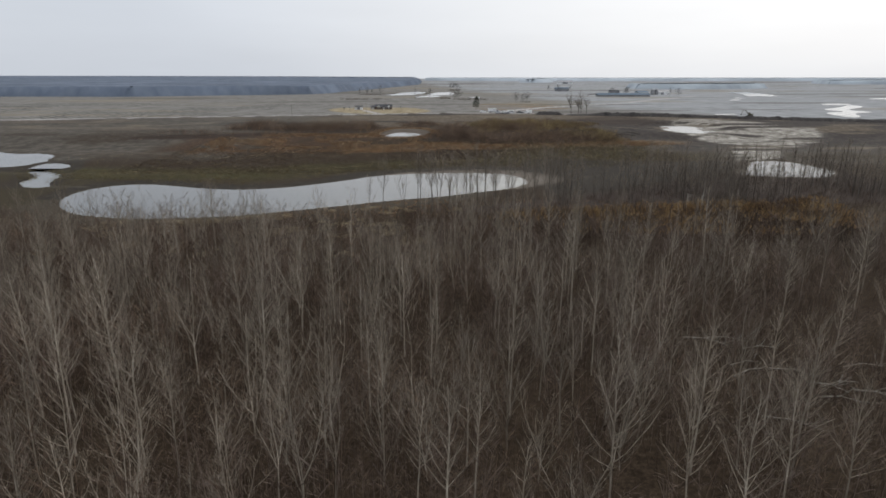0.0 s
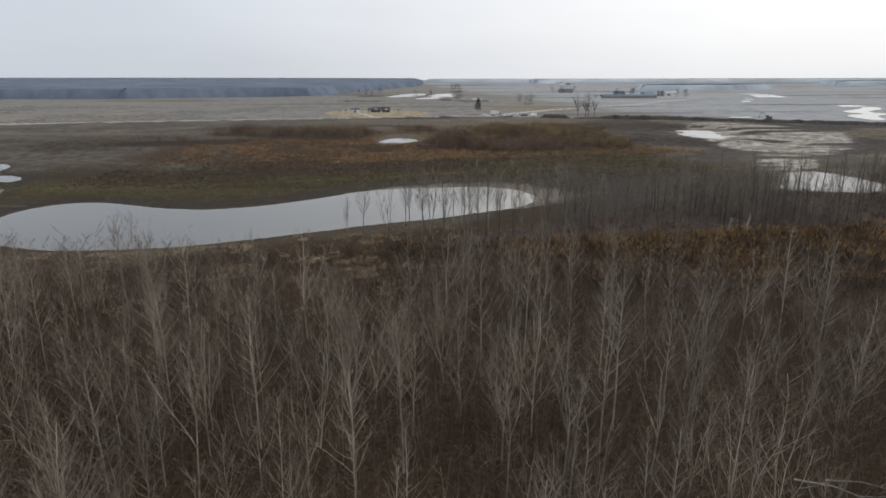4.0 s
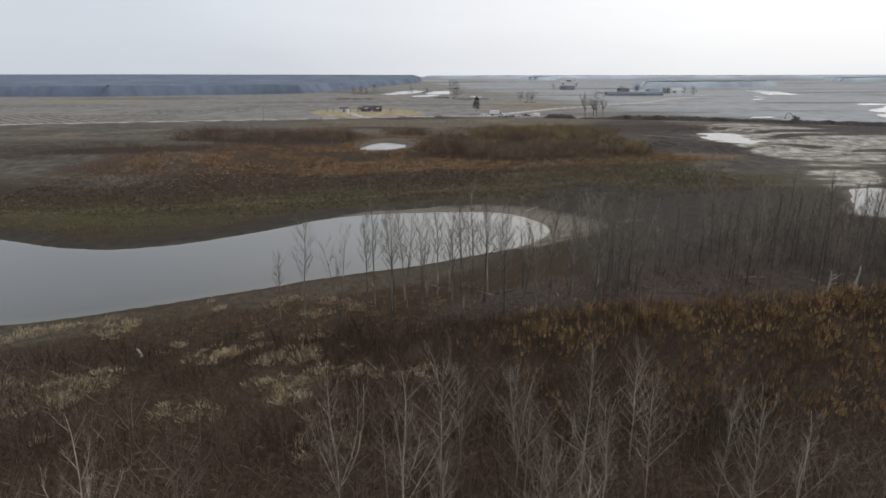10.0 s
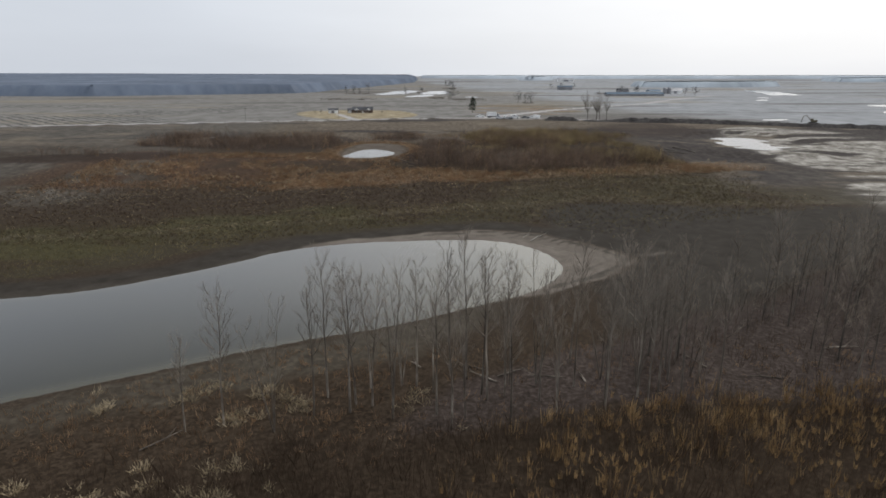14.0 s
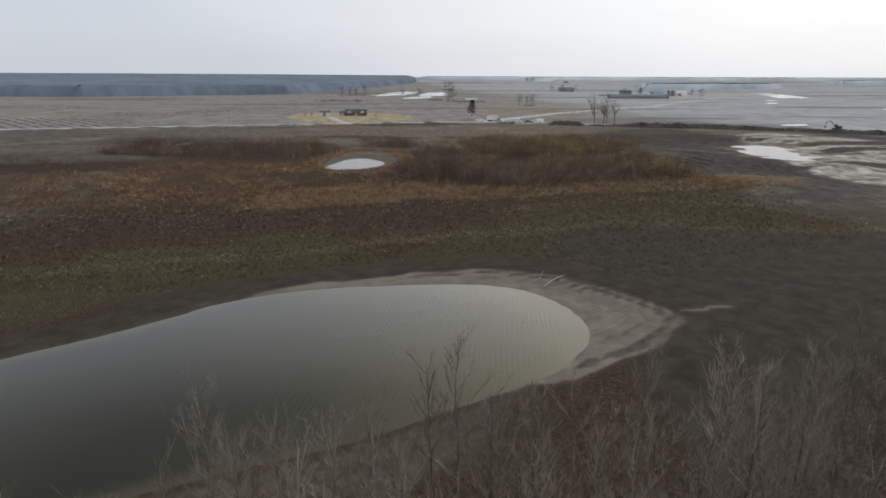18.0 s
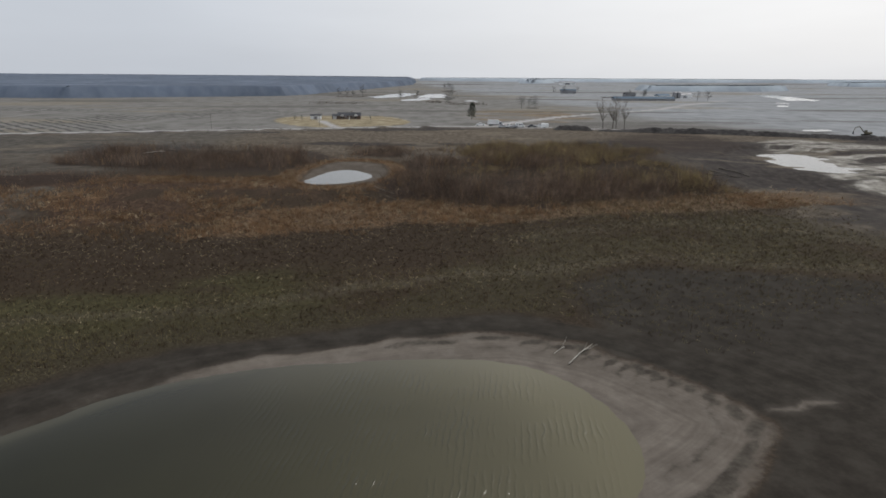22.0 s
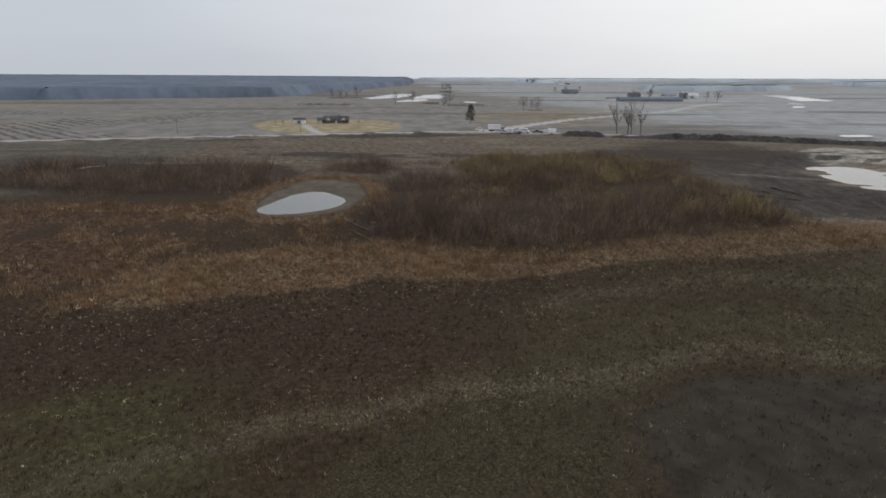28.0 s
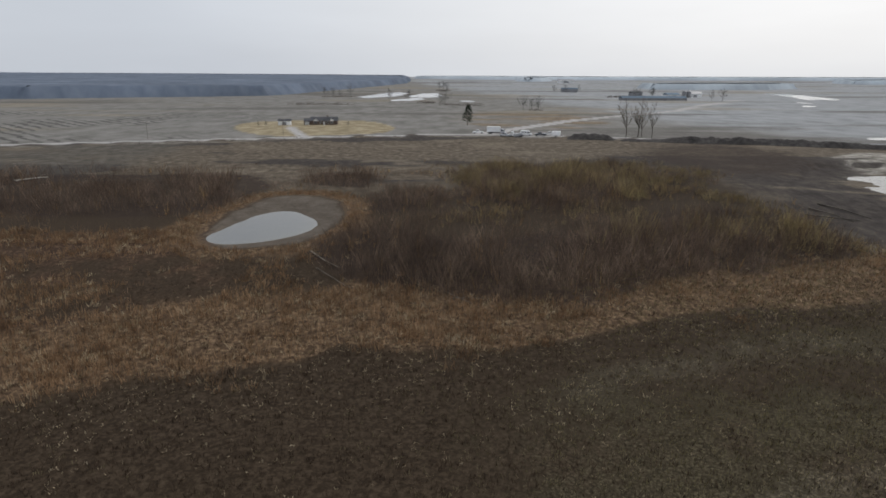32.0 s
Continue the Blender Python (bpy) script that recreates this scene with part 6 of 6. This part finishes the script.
def pickup(m, paint, label):
    v = thing("pickup_truck", label, "truck", m, "vehicles parked on the road")
    part("body", shell([(-2.7, 0.5), (2.6, 0.5), (2.7, 0.95), (1.3, 1.15), (0.7, 1.8), (-0.6, 1.85), (-0.75, 1.15), (-2.7, 1.15)], 0.95, 0.15), paint, v)
    part("windscreen", boxed(0.75, 1.2, -0.68, 0.68, 1.2, 1.7), M_GLASS, v)
    for s in (-1, 1):
        part("side_window", boxed(-0.5, 0.7, s * 0.86 - 0.02, s * 0.86 + 0.02, 1.22, 1.68), M_GLASS, v)
        for x in (-1.8, 1.75):
            wheel(v, x, s * 0.86, 0.4)
    part("bed", boxed(-2.6, -0.85, -0.8, 0.8, 1.1, 1.17), M_TAILGATE, v)
    lamps(v, 2.68, 0.95, 0.75)
    return v


def van(m, label):
    v = thing("van", label, "van", m, "vehicles parked on the road")
    part("body", shell([(-2.8, 0.45), (2.7, 0.45), (2.8, 1.0), (2.1, 1.3), (1.5, 2.35), (1.2, 2.5), (-2.7, 2.5), (-2.8, 2.3)], 1.0, 0.12), M_WHITE, v)
    part("windscreen", boxed(1.62, 2.1, -0.78, 0.78, 1.4, 2.1), M_GLASS, v)
    for s in (-1, 1):
        for x in (1.0, -0.3, -1.7):
            part("side_window", boxed(x - 0.42, x + 0.42, s * 0.96 - 0.02, s * 0.96 + 0.03, 1.45, 2.05), M_GLASS, v)
        for x in (-1.8, 1.8):
            wheel(v, x, s * 0.9, 0.38)
    lamps(v, 2.78, 1.0, 0.75)
    return v


def box_truck(m, length, label):
    v = thing("box_truck", label, "truck", m, "vehicles parked on the road")
    part("cargo_box", boxed(-length, 0.0, -1.25, 1.25, 1.1, 3.7, bevel=0.06), M_WHITE, v)
    part("chassis", boxed(-length + 0.3, 2.4, -0.5, 0.5, 0.6, 1.1), M_TYRE, v)
    part("cab", shell([(0.25, 0.6), (2.5, 0.6), (2.55, 1.35), (2.1, 1.6), (1.75, 2.55), (0.25, 2.6)], 1.1, 0.1), M_SILVER, v)
    part("windscreen", boxed(1.85, 2.2, -0.85, 0.85, 1.65, 2.35), M_GLASS, v)
    for s in (-1, 1):
        part("side_window", boxed(0.6, 1.6, s * 1.06 - 0.03, s * 1.06 + 0.03, 1.6, 2.3), M_GLASS, v)
        for x in (1.6, -length + 1.2, -length + 2.3):
            wheel(v, x, s * 1.05, 0.48)
    lamps(v, 2.52, 1.1, 0.9)
    return v


def dump_truck(m, label):
    v = thing("dump_truck", label, "truck", m, "vehicles parked on the road")
    part("chassis", boxed(-3.6, 2.8, -0.5, 0.5, 0.6, 1.0), M_TYRE, v)
    part("cab", shell([(0.6, 0.6), (2.8, 0.6), (2.85, 1.4), (2.0, 1.7), (1.7, 2.6), (0.6, 2.6)], 1.15, 0.1), M_WHITE, v)
    part("windscreen", boxed(1.8, 2.1, -0.85, 0.85, 1.75, 2.4), M_GLASS, v)
    bm = shell([(-3.7, 1.1), (0.4, 1.1), (0.4, 2.4), (-3.9, 2.2)], 1.2, -0.1)
    bmesh.ops.rotate(bm, cent=(-3.6, 0, 1.1), matrix=Matrix.Rotation(radians(14), 3, "Y"), verts=bm.verts[:])
    part("tipping_bed", bm, M_SILVER, v)
    for s in (-1, 1):
        for x in (1.8, -1.6, -2.7):
            wheel(v, x, s * 1.05, 0.5)
    lamps(v, 2.8, 1.15, 0.9)
    return v


def cargo_trailer(m, label):
    v = thing("cargo_trailer", label, "trailer", m, "vehicles parked on the road")
    part("box", boxed(-2.1, 2.1, -1.05, 1.05, 0.55, 2.6, bevel=0.08), M_WHITE, v)
    part("door", boxed(-2.15, -2.08, -0.9, 0.9, 0.65, 2.45), M_SILVER, v)
    part("drawbar", boxed(2.1, 3.2, -0.06, 0.06, 0.5, 0.6), M_STEEL, v)
    for s in (-1, 1):
        wheel(v, -0.1, s * 1.08, 0.36)
    return v


pickup(at_ground(34.0, 525.0, 176), M_WHITE, "white pickup truck parked on the gravel road")
box_truck(at_ground(45.0, 524.0, -12), 6.6, "grey-white box truck parked on the gravel road")
pickup(at_ground(46.4, 513.0, -15), M_SILVER, "silver pickup truck parked on the road verge")
dump_truck(at_ground(51.0, 512.0, 165), "white dump truck with slightly raised bed")
van(at_ground(56.8, 514.5, -14), "white van with dark windows on the gravel road")
pickup(at_ground(63.6, 514.0, 168), M_TAILGATE, "dark pickup truck parked on the gravel road")
pickup(at_ground(68.4, 516.0, -10), M_WHITE, "white pickup truck parked behind the trailer")
cargo_trailer(at_ground(70.6, 510.0, -12), "white cargo trailer parked on the gravel road")


# ---- the spoil bank and its digger ----
def spoil_bank(points, seed, label):
    r = np.random.RandomState(seed)
    V, F = [], []
    p = np.array(points, float)
    seg = np.r_[0, np.cumsum(np.hypot(*np.diff(p, axis=0).T))]
    n = int(seg[-1] / 1.2)
    s = np.linspace(0, seg[-1], n)
    cx, cy, hh = (np.interp(s, seg, p[:, k]) for k in range(3))
    d = np.stack([np.gradient(cx), np.gradient(cy)], 1)
    d /= np.hypot(*d.T)[:, None]
    across = [-4.6, -3.4, -2.2, -1.1, 0, 1.1, 2.2, 3.4, 4.6]
    end = np.minimum(1, np.minimum(s, seg[-1] - s) / 4)
    for k in range(n):
        for a in across:
            x, y = cx[k] - d[k, 1] * a, cy[k] + d[k, 0] * a
            lump = 0.65 + 0.6 * fractal(np.array([x]), np.array([y]), 5, seed)[0] + r.uniform(-0.1, 0.1)
            z = max(0.0, math.cos(a / 4.6 * math.pi / 2)) ** 1.2 * hh[k] * lump * end[k]
            V.append((x, y, float(ground_z(np.array([x]), np.array([y]))[0]) - 0.25 + z))
    m = len(across)
    for k in range(n - 1):
        for j in range(m - 1):
            i = k * m + j
            F.append((i, i + m, i + m + 1, i + 1))
    ob = new("spoil_bank", mesh_of("spoil_bank", V, F, M_SPOIL))
    return tagged(ob, label, "earth bank", "banks of dug earth")


spoil_bank([(74, 504, 2.6), (84, 503, 3.0), (97, 499, 2.4)], 3, "short dark heap of dug earth beside the road")
spoil_bank([(97, 498, 1.0), (114, 492, 1.5), (122, 490, 3.0), (158, 481, 2.8), (202, 464, 2.3), (300, 411, 2.3), (460, 320, 2.2)], 5, "long dark ridge of dug earth along a ditch")


def digger(m):
    v = thing("excavator", "dull yellow tracked excavator on the dark earth bank", "excavator", m)
    for s in (-1, 1):
        part("track", shell([(-1.8, 0.1), (1.8, 0.1), (2.1, 0.45), (1.8, 0.85), (-1.8, 0.85), (-2.1, 0.45)], 0.3), M_TYRE, v).location = (0, s * 1.0, 0)
    part("house", shell([(-2.2, 1.0), (0.9, 1.0), (0.9, 1.9), (-2.2, 2.1)], 1.2), M_YELLOW, v)
    cab = part("cab", boxed(-0.1, 1.2, 0.2, 1.15, 1.0, 2.9, bevel=0.08), M_YELLOW, v)
    part("pane", boxed(1.18, 1.24, 0.3, 1.05, 1.7, 2.75), M_GLASS, cab)
    for name, a, b, w in (("boom", (0.9, 1.4), (3.4, 4.6), 0.28), ("boom", (3.4, 4.6), (5.2, 4.0), 0.24), ("arm", (5.2, 4.0), (5.8, 1.6), 0.2)):
        V, F = [], []
        tube(V, F, [Vector((a[0], -0.3, a[1])), Vector((b[0], -0.3, b[1]))], [w, w * 0.85], 4)
        part(name, mesh_of(name, V, F, M_YELLOW), None, v)
    part("bucket", shell([(5.3, 0.6), (6.2, 0.7), (6.2, 1.6), (5.6, 1.7)], 0.5), M_STEEL, v).location = (0, -0.3, 0)
    return v


digger(at_ground(225, 459, 160, 1.0))


# ---- poles ----
def pole(m, h):
    p = thing("utility_pole", "weathered wooden utility pole with a crossarm", "pole", m, "poles along the road")
    V, F = [], []
    tube(V, F, [Vector((0, 0, -0.4)), Vector((0, 0, h))], [0.12, 0.08], 7)
    part("post", mesh_of("post", V, F, M_POLE), None, p)
    arm = part("crossarm", boxed(-1.1, 1.1, -0.06, 0.06, h - 0.8, h - 0.66), M_POLE, p)
    for x in (-0.9, 0.9):
        part("insulator", boxed(x - 0.05, x + 0.05, -0.05, 0.05, h - 0.66, h - 0.5), M_WHITE, arm)


for x, y in ((-62, 516), (-118, 494)):
    pole(at_ground(x, y, 12), 8.5)


# ---- dead wood lying about ----
def log(pts, r0, label, mat=None, branches=2, seed=1):
    """A fallen trunk along ground points, with a few broken limbs."""
    r = random.Random(seed)
    z0 = float(ground_z(np.array([pts[0][0]]), np.array([pts[0][1]]))[0])
    ob = thing("fallen_log", label, "log", Matrix.Translation((pts[0][0], pts[0][1], z0)), "fallen dead wood")
    V, F = [], []
    line = [Vector((x - pts[0][0], y - pts[0][1], float(ground_z(np.array([x]), np.array([y]))[0]) - z0 + r0 * 0.8 + (z if k else 0)))
            for k, (x, y, z) in enumerate(pts)]
    tube(V, F, line, [r0 * (1 - 0.65 * k / (len(line) - 1)) for k in range(len(line))], 7)
    part("trunk", mesh_of("trunk", V, F, mat or M_DEADWOOD, True), None, ob)
    for k in range(branches):
        f = r.uniform(0.4, 0.9) * (len(line) - 1)
        i = min(int(f), len(line) - 2)
        q = line[i].lerp(line[i + 1], f - i)
        d = (line[i + 1] - line[i]).normalized() + Vector((r.uniform(-1, 1), r.uniform(-1, 1), r.uniform(0.2, 0.9)))
        ln = r.uniform(0.8, 2.2)
        bv, bf = [], []
        tube(bv, bf, [q, q + d.normalized() * ln * 0.5, q + d.normalized() * ln + Vector((0, 0, 0.2))], [r0 * 0.4, r0 * 0.3, 0.02], 5)
        part("branch", mesh_of("branch", bv, bf, mat or M_DEADWOOD), None, ob)
    return ob


log([(-8.5, 310.4, 0), (-5.5, 305.5, 0.2), (-2.0, 301.8, 0.1)], 0.12, "grey fallen trunk at the thicket edge", M_BARK_TAN, seed=1)
log([(-6.1, 302.5, 0), (-3.0, 298.5, 0.1), (0.3, 294.5, 0)], 0.09, "grey fallen trunk at the thicket edge", M_BARK_TAN, seed=2)
log([(13.8, 293.4, 0), (16, 291, 0.1), (18.7, 288.3, 0)], 0.1, "grey fallen trunk in gold reeds", M_BARK_TAN, seed=3)
log([(14.9, 291.2, 0), (17.7, 290.9, 0.2), (20.5, 290.7, 0.1)], 0.07, "grey fallen trunk in gold reeds", M_BARK_TAN, branches=1, seed=4)
log([(-102.2, 378, 0), (-99.6, 381.5, 0.1), (-97, 384.5, 0)], 0.25, "pale fallen trunk lying on the fallow", branches=1, seed=5)
log([(97, 347, 0), (102, 343.5, 0.3), (107, 342, 0.1)], 0.2, "dark felled pole in a loose pile", M_BARK_DARK, 1, 6)
log([(101, 352, 0), (103, 347, 0.3), (105, 341.5, 0)], 0.2, "dark felled pole in a loose pile", M_BARK_DARK, 1, 7)
log([(105.5, 356, 0), (108, 350, 0.3), (110.5, 344, 0)], 0.2, "dark felled pole in a loose pile", M_BARK_DARK, 1, 8)
log([(24.0, 208.5, 0), (25.8, 210.9, 0.15), (27.8, 213.3, 0.1)], 0.1, "dead branch lying on the pale mud bank", seed=9)
log([(22.8, 211.1, 0), (23.5, 211.9, 0.1), (24.3, 212.8, 0.05)], 0.06, "dead branch lying on the pale mud bank", branches=1, seed=10)
log([(-19.6, 138.4, 0), (-18.2, 139.6, 0.2), (-16.8, 140.8, 0.5)], 0.08, "leaning dead branch at the bank", M_BARK_TAN, branches=1, seed=11)
for k in range(14):
    rr = random.Random(100 + k)
    x = rr.uniform(2, 72)
    y = 146 + 0.2 * max(0, x - 28) + rr.uniform(1, 9)
    a, ln = rr.uniform(0, 3.14), rr.uniform(2.0, 4.5)
    log([(x, y, 0), (x + math.cos(a) * ln / 2, y + math.sin(a) * ln / 2, 0.1), (x + math.cos(a) * ln, y + math.sin(a) * ln, 0.05)], rr.uniform(0.06, 0.12),
        "grey fallen trunk on the wood floor", M_BARK_TAN, 1, 30 + k)


for k in range(12):
    rr = random.Random(300 + k)
    x, y = 35 + rr.uniform(-7, 8), 58 + rr.uniform(-9, 9)
    a, ln = rr.uniform(-0.9, 0.5), rr.uniform(2.5, 5.0)
    log([(x, y, 0), (x + math.cos(a) * ln / 2, y + math.sin(a) * ln / 2, 0.5), (x + math.cos(a) * ln, y + math.sin(a) * ln, 0.3)], rr.uniform(0.05, 0.09),
        "pale broken branch lying in brown brush", M_DEADWOOD, 3, 60 + k)


def snag(m, h, seed, label, limbs=(2, 3, 4)):
    r = random.Random(seed)
    ob = thing("dead_snag", label, "tree", m, "bleached standing dead trees")
    V, F = [], []
    pts, p = [], Vector((0, 0, -0.2))
    for k in range(6):
        pts.append(p.copy())
        p += Vector((r.uniform(-.25, .25), r.uniform(-.25, .25), h / 5))
    tube(V, F, pts, [0.22, 0.2, 0.17, 0.14, 0.1, 0.05], 7)
    part("trunk", mesh_of("trunk", V, F, M_DEADWOOD, True), None, ob)
    for k in limbs:
        bv, bf = [], []
        d = Vector((r.uniform(-1, 1), r.uniform(-1, 1), 0.8)).normalized() * r.uniform(0.8, 1.6)
        tube(bv, bf, [pts[k], pts[k] + d * 0.5, pts[k] + d], [0.1, 0.07, 0.03], 5)
        part("branch", mesh_of("branch", bv, bf, M_DEADWOOD), None, ob)


snag(at_ground(61.9, 152), 3.6, 1, "bleached forked dead snag at the wood edge")
snag(at_ground(65.3, 151.5), 4.6, 2, "bleached leaning dead snag at the wood edge")
snag(at_ground(-29.6, 129.8), 1.3, 3, "short bleached stump in straw grass", ())
